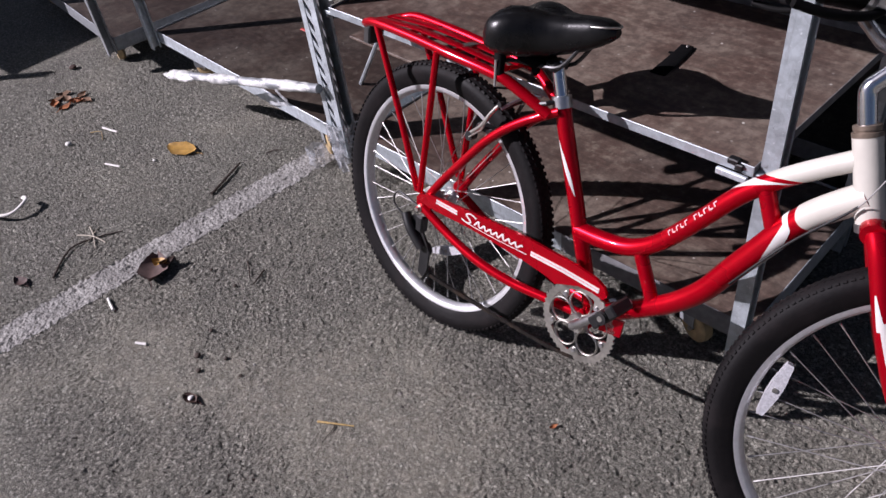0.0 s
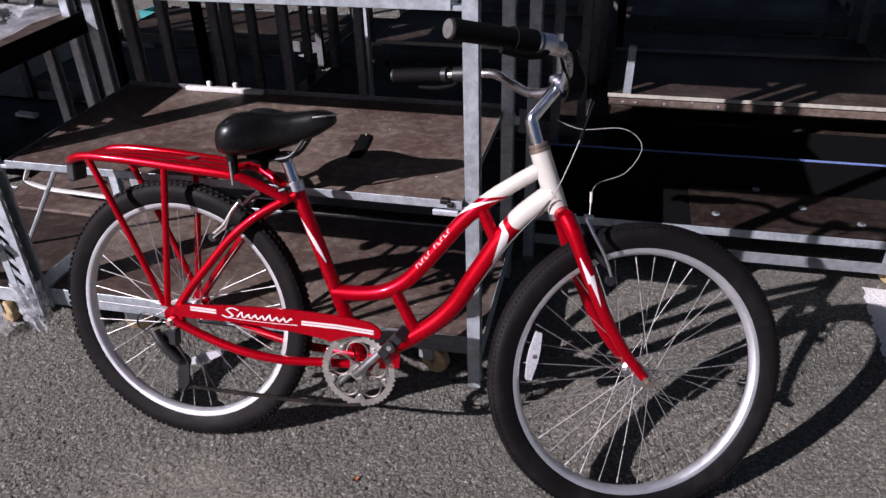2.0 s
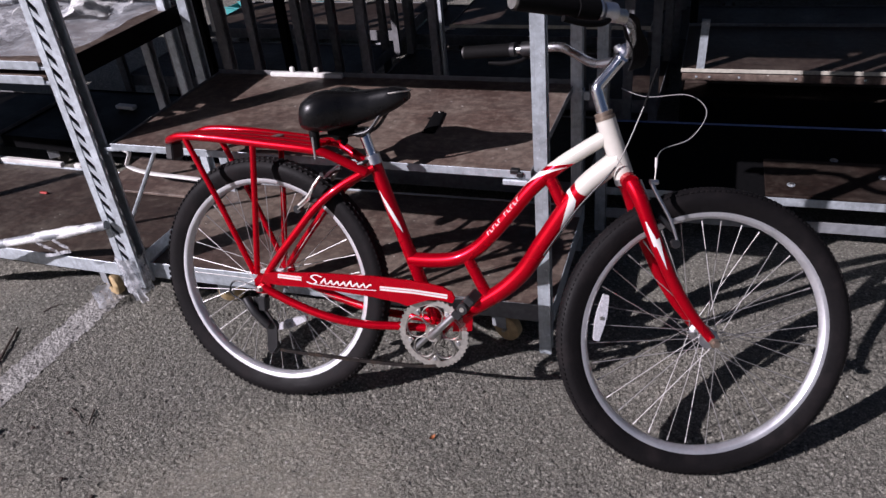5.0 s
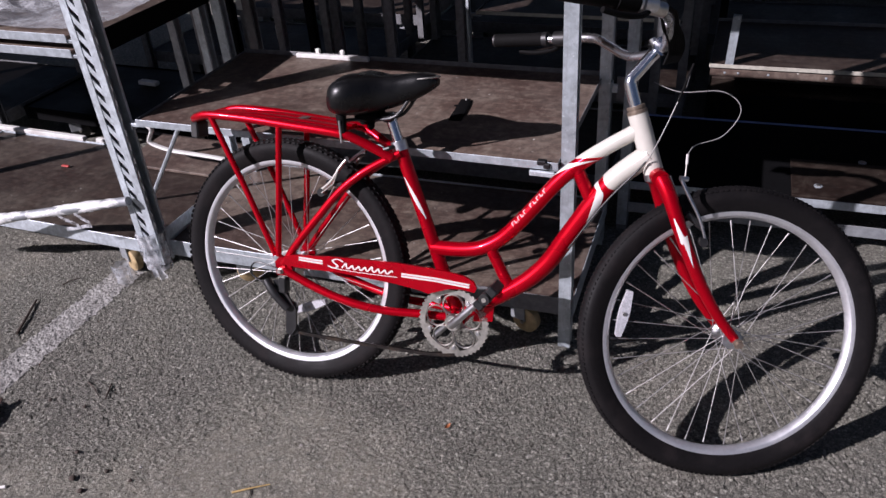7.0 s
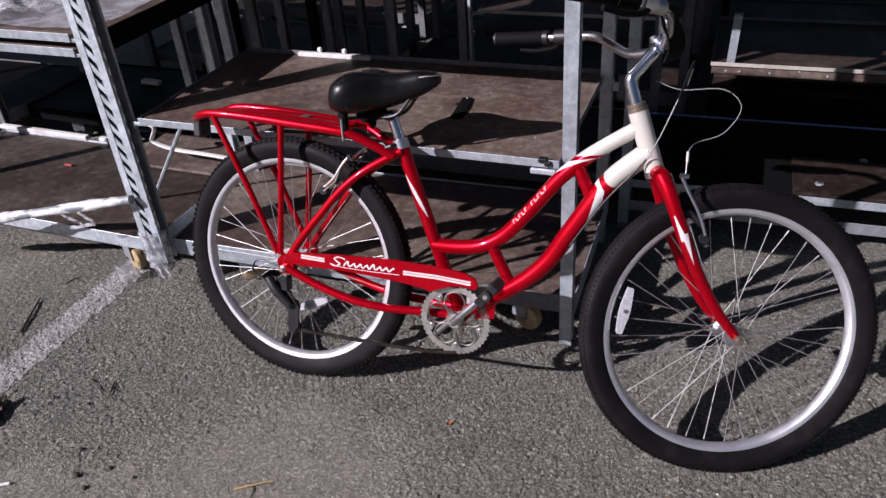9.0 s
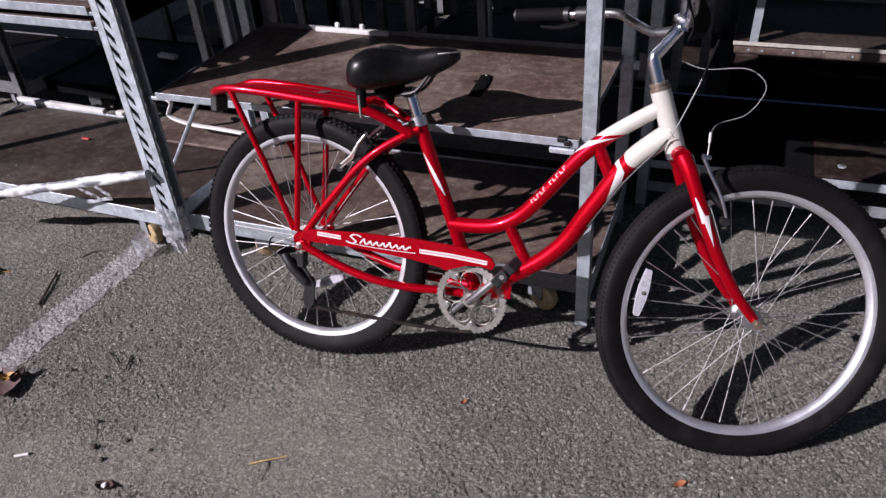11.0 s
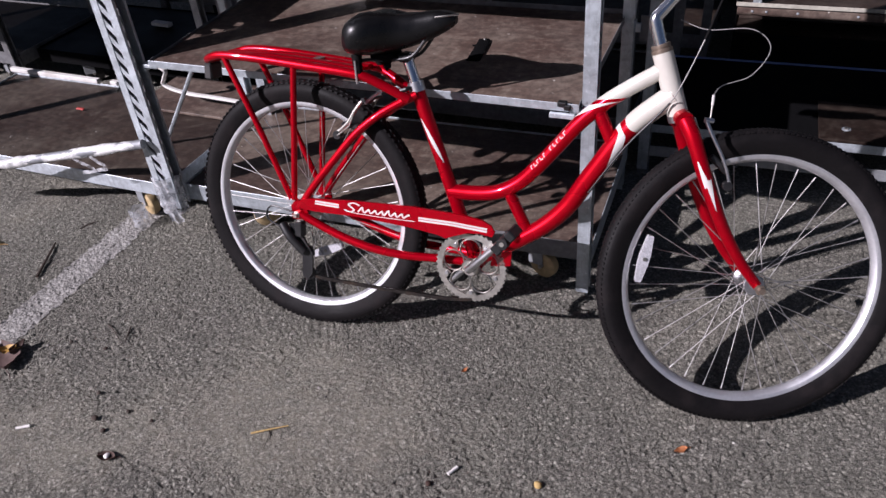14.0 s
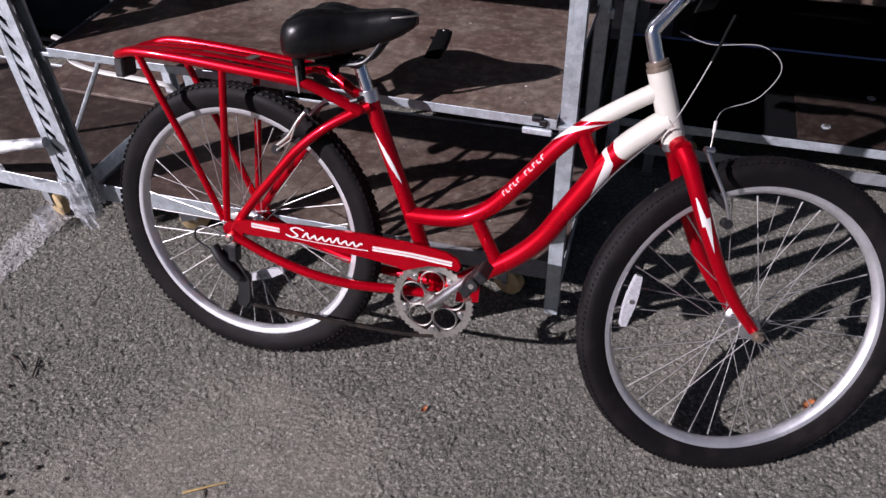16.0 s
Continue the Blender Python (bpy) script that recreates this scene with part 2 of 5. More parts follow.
def plywood(name, k):
    """Phenolic-faced plywood; k: how pale its face is, lowest where shade is put in."""
    m, nt, b = node_material(name)
    co = coords(nt)
    st = nt.nodes.new("ShaderNodeMapping")
    st.inputs["Scale"].default_value = (1.0, 9.0, 9.0)
    nt.links.new(co, st.inputs["Vector"])
    grain = tex_noise(nt, st.outputs[0], 9, 6, 0.6)
    stain = tex_noise(nt, co, 4.5, 6, 0.6)
    fine = tex_noise(nt, co, 160, 4, 0.7)
    c = ramp(nt, grain, [(0.3, (0.048 * k, 0.032 * k, 0.027 * k)), (0.7, (0.098 * k, 0.065 * k, 0.054 * k))])
    c = mix(nt, ramp(nt, stain, [(0.42, 0.0), (0.70, 0.75)]), c, (0.154 * k, 0.127 * k, 0.106 * k))
    c = mix(nt, ramp(nt, fine, [(0.62, 0.0), (0.80, 0.5)]), c, (0.23 * min(1.0, k * 1.2), 0.195 * min(1.0, k * 1.2), 0.17 * min(1.0, k * 1.2)))
    blot = tex_noise(nt, co, 34, 6, 0.72)
    c = mix(nt, ramp(nt, blot, [(0.40, 0.55), (0.52, 0.0)]), c, (0.040 * k, 0.030 * k, 0.025 * k))
    c = mix(nt, ramp(nt, blot, [(0.52, 0.0), (0.68, 0.50)]), c, (0.19 * k, 0.164 * k, 0.134 * k))
    wide = tex_noise(nt, co, 1.7, 3, 0.55)
    c = mix(nt, 1.0, c, ramp(nt, wide, [(0.36, (0.76, 0.73, 0.72)), (0.64, (1.22, 1.24, 1.18))]), "MULTIPLY")
    v = add(nt, "TexVoronoi", Scale=32.0)
    nt.links.new(co, v.inputs["Vector"])
    spot = mix(nt, ramp(nt, v.outputs["Distance"], [(0.07, 1.0), (0.11, 0.0)]), (0.0, 0.0, 0.0), ramp(nt, stain, [(0.52, 0.0), (0.62, 1.0)]))
    c = mix(nt, spot, c, (0.55 * min(1.0, k), 0.52 * min(1.0, k), 0.47 * min(1.0, k)))
    sc = nt.nodes.new("ShaderNodeMapping")
    sc.inputs["Scale"].default_value = (4.0, 60.0, 10.0)
    sc.inputs["Rotation"].default_value = (0, 0, 0.35)
    nt.links.new(co, sc.inputs["Vector"])
    scratch = tex_noise(nt, sc.outputs[0], 3, 4, 0.7)
    c = mix(nt, ramp(nt, scratch, [(0.62, 0.0), (0.74, 0.55)]), c, (0.23 * min(1.0, k), 0.205 * min(1.0, k), 0.182 * min(1.0, k)))
    nt.links.new(c, b.inputs["Base Color"])
    b.inputs["Specular IOR Level"].default_value = 0.07 if k < 0.5 else 0.35
    nt.links.new(ramp(nt, stain, [(0.3, 0.42), (0.7, 0.65)]), b.inputs["Roughness"])
    bump(nt, b, fine, 0.25, 0.002)
    return m


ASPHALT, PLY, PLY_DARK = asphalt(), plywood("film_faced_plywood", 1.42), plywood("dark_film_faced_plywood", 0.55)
PLY_WORN = plywood("worn_film_faced_plywood", 1.15)
# Darker ply for a board and, with shade coloured in, for the rows.
PLY_BLACK = plywood("dark_and_shaded_plywood", 0.34)
PLY_SHADE_BLACK = plywood("shade_black_plywood", 0.035)
LINE_WORN, LINE_FRESH = road_paint("worn_line_paint", 0.46, (0.27, 0.262, 0.245), (0.38, 0.37, 0.345)), road_paint("fresh_line_paint", 0.28, (0.68, 0.675, 0.65), (0.80, 0.79, 0.77))


# ---- shapes ----
def part(name, bm, material, parent=None, label="", smooth=True):
    me = bpy.data.meshes.new(name)
    bm.normal_update()
    bm.to_mesh(me)
    bm.free()
    me.materials.append(material)
    if smooth:
        for p in me.polygons:
            p.use_smooth = True
        me.set_sharp_from_angle(angle=radians(38))
    ob = new(name, me)
    if parent is not None:
        ob.parent = parent
    if label:
        tagged(ob, label)
    return ob


def empty(name, m, label, category, group=""):
    ob = new(name)
    ob.empty_display_size = 0.05
    ob.matrix_world = m
    return tagged(ob, label, category, group)


def V(*a):
    return Vector(a)


def smooth_path(pts, n=6):
    """Points along a soft curve through pts."""
    pts = [Vector(p) for p in pts]
    out = []
    for i in range(len(pts) - 1):
        p0, p1, p2, p3 = pts[max(i - 1, 0)], pts[i], pts[i + 1], pts[min(i + 2, len(pts) - 1)]
        for k in range(n):
            t = k / n
            out.append(0.5 * (2 * p1 + (p2 - p0) * t + (2 * p0 - 5 * p1 + 4 * p2 - p3) * t * t + (3 * p1 - p0 - 3 * p2 + p3) * t ** 3))
    return out + [pts[-1]]


def tube(bm, pts, r, segs=12, caps=True, flat=1.0, up=None):
    """A round bar along pts; r: one radius or one for each end; flat squeezes it along its second axis."""
    pts = [Vector(p) for p in pts]
    n = len(pts)
    side = None
    rings = []
    for i, p in enumerate(pts):
        way = (pts[min(i + 1, n - 1)] - pts[max(i - 1, 0)]).normalized()
        if side is None:
            ref = Vector(up) if up else (V(0, 1, 0) if abs(way.y) < 0.9 else V(1, 0, 0))
            side = (ref - way * ref.dot(way)).normalized()
        else:
            side = (side - way * side.dot(way)).normalized()
        other = way.cross(side)
        k = i / max(n - 1, 1)
        rad = r if isinstance(r, (int, float)) else r[0] + (r[1] - r[0]) * k
        rings.append([bm.verts.new(p + (side * math.cos(a) + other * math.sin(a) * flat) * rad) for a in (2 * math.pi * j / segs for j in range(segs))])
    for a, b in zip(rings, rings[1:]):
        for j in range(segs):
            bm.faces.new((a[j], a[(j + 1) % segs], b[(j + 1) % segs], b[j]))
    if caps:
        bm.faces.new(rings[0][::-1])
        bm.faces.new(rings[-1])
    return bm


def bar(*paths, r=0.01, segs=12, flat=1.0, up=None):
    bm = bmesh.new()
    for p in paths:
        tube(bm, p, r, segs, True, flat, up)
    return bm


def block(bm, lo, hi, bevel=0.0, m=None):
    """A box from corner lo to corner hi, with softened edges."""
    res = bmesh.ops.create_cube(bm, size=1.0)
    c, s = (Vector(lo) + Vector(hi)) / 2, Vector(hi) - Vector(lo)
    vs = res["verts"]
    for v in vs:
        v.co = Vector((v.co.x * s.x, v.co.y * s.y, v.co.z * s.z)) + c
    if bevel:
        es = list({e for v in vs for e in v.link_edges})
        vs = list({v for f in bmesh.ops.bevel(bm, geom=es, offset=bevel, segments=1, affect="EDGES")["faces"] for v in f.verts} | {v for v in vs if v.is_valid})
    if m is not None:
        for v in vs:
            v.co = m @ v.co
    return bm


def boxes(*spans, bevel=0.0):
    bm = bmesh.new()
    for lo, hi in spans:
        block(bm, lo, hi, bevel)
    return bm


def lathe(profile, segs=72, closed=True, axis="y"):
    """Turns (radius, offset) pairs round the wheel's axle."""
    bm = bmesh.new()
    rings = []
    for j in range(segs):
        a = 2 * math.pi * j / segs
        if axis == "y":
            rings.append([bm.verts.new((r * math.cos(a), o, r * math.sin(a))) for r, o in profile])
        else:
            rings.append([bm.verts.new((r * math.cos(a), r * math.sin(a), o)) for r, o in profile])
    k = len(profile)
    for j in range(segs):
        a, b = rings[j], rings[(j + 1) % segs]
        for i in range(k if closed else k - 1):
            bm.faces.new((a[i], a[(i + 1) % k], b[(i + 1) % k], b[i]))
    bmesh.ops.recalc_face_normals(bm, faces=bm.faces)
    return bm


def plate(outline, y0, y1):
    """A flat plate with the outline given in (x, z), between y0 and y1."""
    bm = bmesh.new()
    a = [bm.verts.new((x, y0, z)) for x, z in outline]
    b = [bm.verts.new((x, y1, z)) for x, z in outline]
    bm.faces.new(a)
    bm.faces.new(b[::-1])
    n = len(outline)
    for i in range(n):
        bm.faces.new((a[i], b[i], b[(i + 1) % n], a[(i + 1) % n]))
    bmesh.ops.recalc_face_normals(bm, faces=bm.faces)
    return bm


def moved(bm, m):
    bmesh.ops.transform(bm, matrix=m, verts=bm.verts)
    return bm


# ---- ground ----
def lattice(ix, iy, k):
    """A random value in 0..1 for each whole-numbered cell."""
    h = (ix.astype(np.int64) * 374761393 + iy.astype(np.int64) * 668265263 + k * 974634777) & 0xFFFFFFFF
    h = ((h ^ (h >> 13)) * 1274126177) & 0xFFFFFFFF
    return ((h ^ (h >> 16)) & 0xFFFF) / 65535.0


def soft_noise(x, y, k):
    ix, iy = np.floor(x), np.floor(y)
    u, v = x - ix, y - iy
    u, v = u * u * (3 - 2 * u), v * v * (3 - 2 * v)
    a, b = lattice(ix, iy, k), lattice(ix + 1, iy, k)
    c, d = lattice(ix, iy + 1, k), lattice(ix + 1, iy + 1, k)
    return (a + (b - a) * u) * (1 - v) + (c + (d - c) * u) * v


def chippings(x, y, size, k):
    """Domed stones in jittered cells: each has a height of its own."""
    x, y = x / size, y / size
    ix, iy = np.floor(x), np.floor(y)
    near = np.full(x.shape, 9.0)
    tall = np.zeros(x.shape)
    for dx in (-1, 0, 1):
        for dy in (-1, 0, 1):
            cx, cy = ix + dx, iy + dy
            d = np.hypot(cx + 0.15 + 0.7 * lattice(cx, cy, k) - x, cy + 0.15 + 0.7 * lattice(cx, cy, k + 1) - y)
            closer = d < near
            near = np.where(closer, d, near)
            tall = np.where(closer, lattice(cx, cy, k + 2), tall)
    return tall, near


DUSTY_SPOTS = ((-0.05, -0.40, 0.22), (0.20, -0.30, 0.24), (-0.36, -0.54, 0.20), (0.55, -0.22, 0.20), (-0.67, -0.50, 0.14), (-0.55, -0.68, 0.22))


def dust_on_asphalt(x, y):
    d = 0.55 * soft_noise(x * 3.1, y * 3.1, 40) + 0.30 * soft_noise(x * 8, y * 8, 41) + 0.15 * soft_noise(x * 22, y * 22, 42)
    for cx, cy, r in DUSTY_SPOTS:
        d = d + 0.24 * np.exp(-((x - cx) ** 2 + (y - cy) ** 2) / (r * r))
    return np.clip((d - 0.50) / 0.40, 0.0, 1.0)


def asphalt_height(x, y):
    """Open-textured surface: stone tops near z = 0, pits a few millimetres deep, filled where dust has settled."""
    wx = x + 0.003 * (soft_noise(x * 170, y * 170, 7) - 0.5)
    wy = y + 0.003 * (soft_noise(x * 170, y * 170, 8) - 0.5)
    t1, d1 = chippings(wx, wy, 0.0064, 11)
    t2, _ = chippings(wx, wy, 0.0115, 21)
    h = -0.0036 * t1 - 0.0026 * d1 * d1 - 0.0016 * t2 * t2
    pit = soft_noise(wx * 85, wy * 85, 31)
    h = h - 0.0024 * np.clip((0.34 - pit) / 0.16, 0, 1)
    fill = -0.0090 + 0.0068 * dust_on_asphalt(x, y)
    return np.minimum(np.where(h < fill, fill - 0.15 * (fill - h), h) + 0.0012, 0.0)


def sheet_mesh(xs, ys, height):
    """A grid of quads over xs and ys, lifted by height(x, y)."""
    gx, gy = np.meshgrid(xs, ys)
    gz = height(gx, gy)
    n, m = len(xs), len(ys)
    co = np.stack([gx, gy, gz], -1).reshape(-1, 3)
    i = (np.arange(m - 1)[:, None] * n + np.arange(n - 1)[None, :]).reshape(-1)
    quads = np.stack([i, i + 1, i + n + 1, i + n], -1)
    return co, quads


def mesh_from(name, co, quads, dust=None):
    me = bpy.data.meshes.new(name)
    me.vertices.add(len(co))
    me.vertices.foreach_set("co", co.astype(np.float32).ravel())
    me.loops.add(len(quads) * 4)
    me.loops.foreach_set("vertex_index", quads.astype(np.int32).ravel())
    me.polygons.add(len(quads))
    me.polygons.foreach_set("loop_start", np.arange(0, len(quads) * 4, 4, dtype=np.int32))
    if dust is not None:
        at = me.attributes.new("dust", "FLOAT", "POINT")
        at.data.foreach_set("value", dust.astype(np.float32))
    me.update(calc_edges=True)
    return me


NEAR_X, NEAR_Y = (-2.4, 2.0), (-0.95, 0.85)


def near_height(x, y):
    """The modelled relief, levelled out towards the edge of the near ground."""
    rim = np.clip(np.minimum(np.minimum(x - NEAR_X[0], NEAR_X[1] - x), np.minimum(y - NEAR_Y[0], NEAR_Y[1] - y)) / 0.05, 0, 1)
    return asphalt_height(x, y) * rim


def ground():
    """One sheet out to the horizon, its open texture modelled where the camera passes."""
    fine_x = np.concatenate([np.arange(NEAR_X[0], -1.0, 0.0050), np.arange(-1.0, 1.75, 0.0023), np.arange(1.75, NEAR_X[1] - 0.001, 0.004), [NEAR_X[1]]])
    fine_y = np.concatenate([np.arange(NEAR_Y[0], -0.65, 0.004), np.arange(-0.65, 0.45, 0.0024), np.arange(0.45, NEAR_Y[1] - 0.001, 0.0045), [NEAR_Y[1]]])

    co, quads = sheet_mesh(fine_x, fine_y, near_height)
    out_x = np.array([-400, -40, -8, -4, *NEAR_X, 4, 8, 40, 400], float)
    out_y = np.array([-400, -40, -8, -3, *NEAR_Y, 3, 8, 40, 400], float)
    far, cells = sheet_mesh(out_x, out_y, lambda x, y: x * 0)
    hole = 4 * (len(out_x) - 1) + 4
    cells = np.delete(cells, hole, axis=0)
    every = np.concatenate([co, far])
    me = mesh_from("ground", every, np.concatenate([quads, cells + len(co)]), np.concatenate([dust_on_asphalt(co[:, 0], co[:, 1]), np.full(len(far), 0.25)]))
    me.materials.append(ASPHALT)
    tagged(new("ground", me), "worn grey asphalt car park with open pale aggregate and dusty patches", "ground", kind="structure")


def painted_line(x0, x1, y0, y1, material, label, lift):
    """A coat of paint that follows the stones, with ragged edges."""
    xs = np.linspace(x0, x1, 30)
    ys = np.concatenate([np.arange(y0, -1.0, 0.05), np.arange(-1.0, y1, 0.0035)])
    co, quads = sheet_mesh(xs, ys, lambda x, y: near_height(x, y) + lift)
    at_edge = np.isin(np.arange(len(co)) % len(xs), (0, len(xs) - 1))
    co[:, 0] += at_edge * (soft_noise(co[:, 1] * 90, co[:, 0] * 9, 55) - 0.5) * 0.014
    me = mesh_from("parking_line", co, quads)
    me.materials.append(material)
    tagged(new("parking_line", me), label, "road marking", kind="structure")


ground()
painted_line(-0.892, -0.782, -3.2, 0.9, LINE_WORN, "worn white parking bay line painted on the asphalt", 0.0010)
painted_line(1.778, 1.888, -3.2, 1.05, LINE_FRESH, "white parking bay line painted on the asphalt", 0.0036)

# ---- plant trolleys ----
def channel_post(h, w=0.042, d=0.036, t=0.003, mat_=None, parent=None, at=(0, 0), slots=False, foot=0.03, label=""):
    """An upright U-shaped post; with slots it opens to the front and its web is pierced by slanting holes."""
    bm = bmesh.new()
    x, y = at
    if slots:
        block(bm, (x, y, foot), (x + t, y + d, h))
        block(bm, (x + t, y + d - t, foot), (x + w, y + d, h))
        block(bm, (x + w - t, y, foot), (x + w, y + 0.010, h))
        block(bm, (x + w - t, y + d - 0.008, foot), (x + w, y + d - t, h))
        block(bm, (x + t, y, foot), (x + w * 0.31, y + t, h))
        block(bm, (x + w * 0.66, y, foot), (x + w - t, y + t, h))
        z = foot + 0.02
        while z < h - 0.08:                 # slanting bridges between the two front lips
            q = [(x + w * 0.31, z + 0.032), (x + w * 0.66, z), (x + w * 0.66, z + 0.024), (x + w * 0.31, z + 0.056)]
            a = [bm.verts.new((px, y + 0.002, pz)) for px, pz in q]
            b = [bm.verts.new((px, y + 0.005, pz)) for px, pz in q]
            bm.faces.new(a)
            bm.faces.new(b[::-1])
            for i in range(4):
                bm.faces.new((a[i], b[i], b[(i + 1) % 4], a[(i + 1) % 4]))
            z += 0.046
    else:                                   # folded edges along its open side
        block(bm, (x, y, foot), (x + w, y + t, h))
        block(bm, (x, y + t, foot), (x + t, y + d, h))
        block(bm, (x + t, y + d - t, foot), (x + w, y + d, h))
        block(bm, (x + w - t, y + t, foot), (x + w, y + 0.007, h))
        block(bm, (x + w - t, y + d - 0.007, foot), (x + w, y + d - t, h))
    bmesh.ops.recalc_face_normals(bm, faces=bm.faces)
    return part("post", bm, mat_ or GALV, parent, label, smooth=False)


def caster(parent, x, y, turn, top=0.10, tyre=None):
    """A swivelling wheel in a pressed fork."""
    holder = part("caster", boxes(((-0.035, -0.035, top - 0.006), (0.035, 0.035, top)), ((-0.022, -0.021, 0.045), (0.026, -0.018, top - 0.006)), ((-0.022, 0.018, 0.045), (0.026, 0.021, top - 0.006)), bevel=0.001), GALV_DULL, parent, smooth=False)
    holder.matrix_local = pose(x, y, 0, 0, 0, turn)
    wheel = lathe([(0.008, -0.015), (0.034, -0.016), (0.042, -0.011), (0.0435, 0.0), (0.042, 0.011), (0.034, 0.016), (0.008, 0.015)], 28)
    part("wheel", moved(wheel, Matrix.Translation((0.018, 0, 0.0435))), tyre or CASTER, holder, "tan caster wheel with a stained hub" if tyre is None else "caster wheel coloured black for the shaded rows")
    part("axle", bar([(0.018, -0.025, 0.0435), (0.018, 0.025, 0.0435)], r=0.006, segs=8), STEEL, holder)
    return holder


def trolley(m, L, D, label, h=(1.0, 1.0, 1.0, 1.0), deck=0.16, dull=False, slots=(), posts=(0, 1, 2, 3), wheels=(0, 1, 2, 3), group="plant trolleys", drop=0.052, post_w=0.033, face=None, steel=None, rear=None, foot=0.03, shaded_from=None):
    th = empty("plant_trolley", m, label, "trolley", group)
    g = steel or (GALV_DULL if dull else GALV)
    z0, z1 = deck - drop, deck - 0.006
    t = 0.003
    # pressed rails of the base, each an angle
    # the far stretch of the front rail gets its shade as dark steel
    for a, b, mat_ in ((0, L, g),) if shaded_from is None else ((0, shaded_from, g), (shaded_from, L, GALV_SHADED)):
        part("base_rail", boxes(((a, 0, z0), (b, t, z1 + 0.012)), ((a, t, z0), (b, 0.03, z0 + t)), bevel=0.0008), mat_, th, "base rail darkened for its shade" if mat_ is GALV_SHADED and shaded_from else "", smooth=False)
    part("base_rail", boxes(((0, D - t, z0), (L, D, z1 + 0.012)), ((0, D - 0.03, z0), (L, D - t, z0 + t)), bevel=0.0008), rear or g, th, smooth=False)
    part("base_rail", boxes(((0, t, z0), (t, D - t, z1 + 0.012)), bevel=0.0008), g, th, smooth=False)
    part("base_rail", boxes(((L - t, t, z0), (L, D - t, z1 + 0.012)), bevel=0.0008), g, th, smooth=False)
    part("deck", boxes(((t + 0.001, t + 0.001, z1 - 0.006), (L - t - 0.001, D - t - 0.001, z1 + 0.006)), bevel=0.001), face or PLY_DARK, th, "dark brown film-faced plywood deck with pale scuffs", smooth=False)
    spots = [(0.0, -0.004), (L - post_w, -0.004), (0.0, D - 0.032), (L - post_w, D - 0.032)]
    for i in posts:
        channel_post(h[i], post_w if i not in slots else 0.075, 0.036 if i not in slots else 0.05, mat_=g, parent=th, at=(spots[i][0], spots[i][1] - (0.036 if i < 2 else 0.04)), slots=i in slots, foot=foot)
    cs = [(0.22, 0.06), (L - 0.16, 0.05), (0.2, D - 0.07), (L - 0.16, D - 0.07)]
    if not wheels:                          # stands on plain skids
        for x in (0.10, L - 0.14):
            part("skid", boxes(((x, 0.04, 0.0), (x + 0.04, D - 0.04, z0)), bevel=0.002), g, th, smooth=False)
    for i in wheels:
        # tan wheels turn black where the steel carries the rows' shade
        caster(th, cs[i][0], cs[i][1], (35, -20, 110, 200)[i], z0, BLACK if steel in (GALV_SHADED, DULL_BLACK) else None)
    return th


def shelf(m, L, D, label, dull=False, t=0.0025, lip=0.021, hooks=True, steel=None, far=None, open_end=False, steel_front=None):
    """A loose shelf: a plywood panel in a pressed steel frame, with hooks at its corners."""
    th = empty("trolley_shelf", m, label, "shelf", "trolley shelves")
    g = steel or (GALV_DULL if dull else GALV)
    part("front_rail", boxes(((0, 0, -lip), (L, t, 0.004)), ((0, t, -lip), (L, 0.022, -lip + t)), bevel=0.0008), steel_front or g, th, smooth=False)
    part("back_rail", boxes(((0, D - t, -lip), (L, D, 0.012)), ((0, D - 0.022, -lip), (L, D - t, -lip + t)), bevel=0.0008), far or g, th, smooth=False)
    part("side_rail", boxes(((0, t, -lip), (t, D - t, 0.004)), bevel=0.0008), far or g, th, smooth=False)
    if not open_end:
        part("side_rail", boxes(((L - t, t, -lip), (L, D - t, 0.004)), bevel=0.0008), far or g, th, smooth=False)
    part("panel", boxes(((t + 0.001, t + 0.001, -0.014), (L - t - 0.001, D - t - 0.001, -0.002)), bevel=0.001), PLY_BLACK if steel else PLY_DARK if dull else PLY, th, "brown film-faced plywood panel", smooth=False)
    if hooks:
        for x in (-0.03, L - 0.022):
            for y in (0.0, D - 0.03):
                part("hook", boxes(((x, y + 0.004, -0.022), (x + 0.052, y + 0.026, -0.012)), ((x + 0.002 if x < 0 else x + 0.044, y + 0.004, -0.034), (x + 0.008 if x < 0 else x + 0.05, y + 0.026, -0.022)), bevel=0.001), g, th, smooth=False)
    return th


# the trolley behind the bicycle
TA = pose(-0.615, 0.285, 0, 0, 0, 2.0)
trolley(TA, 1.315, 0.565, "galvanised plant trolley with plywood deck standing behind the bicycle", h=(1.9, 1.9, 1.9, 1.9), posts=(1, 2, 3), face=PLY_WORN, shaded_from=0.80)
# its far rails are coloured dark for the shade along them
sunny = shelf(pose(-0.57, 0.252, 0.602, 0, 0, 1.0), 1.235, 0.585, "scuffed plywood trolley shelf in a galvanised frame, sunlit", far=GALV_SHADED, lip=0.017)
part("latch", boxes(((1.184, -0.006, -0.004), (1.206, 0.010, 0.008)), ((1.200, -0.007, -0.012), (1.216, 0.003, 0.002)), bevel=0.002), BLACK, sunny, "black latch at the shelf's corner", smooth=False)
part("latch_tongue", boxes(((1.166, -0.010, -0.032), (1.228, -0.001, -0.018)), bevel=0.002), GALV_BRIGHT, sunny, smooth=False)
shelf(pose(-0.57, 0.268, 1.056, 0, 0, 1.0), 1.215, 0.585, "upper plywood trolley shelf in a galvanised frame")
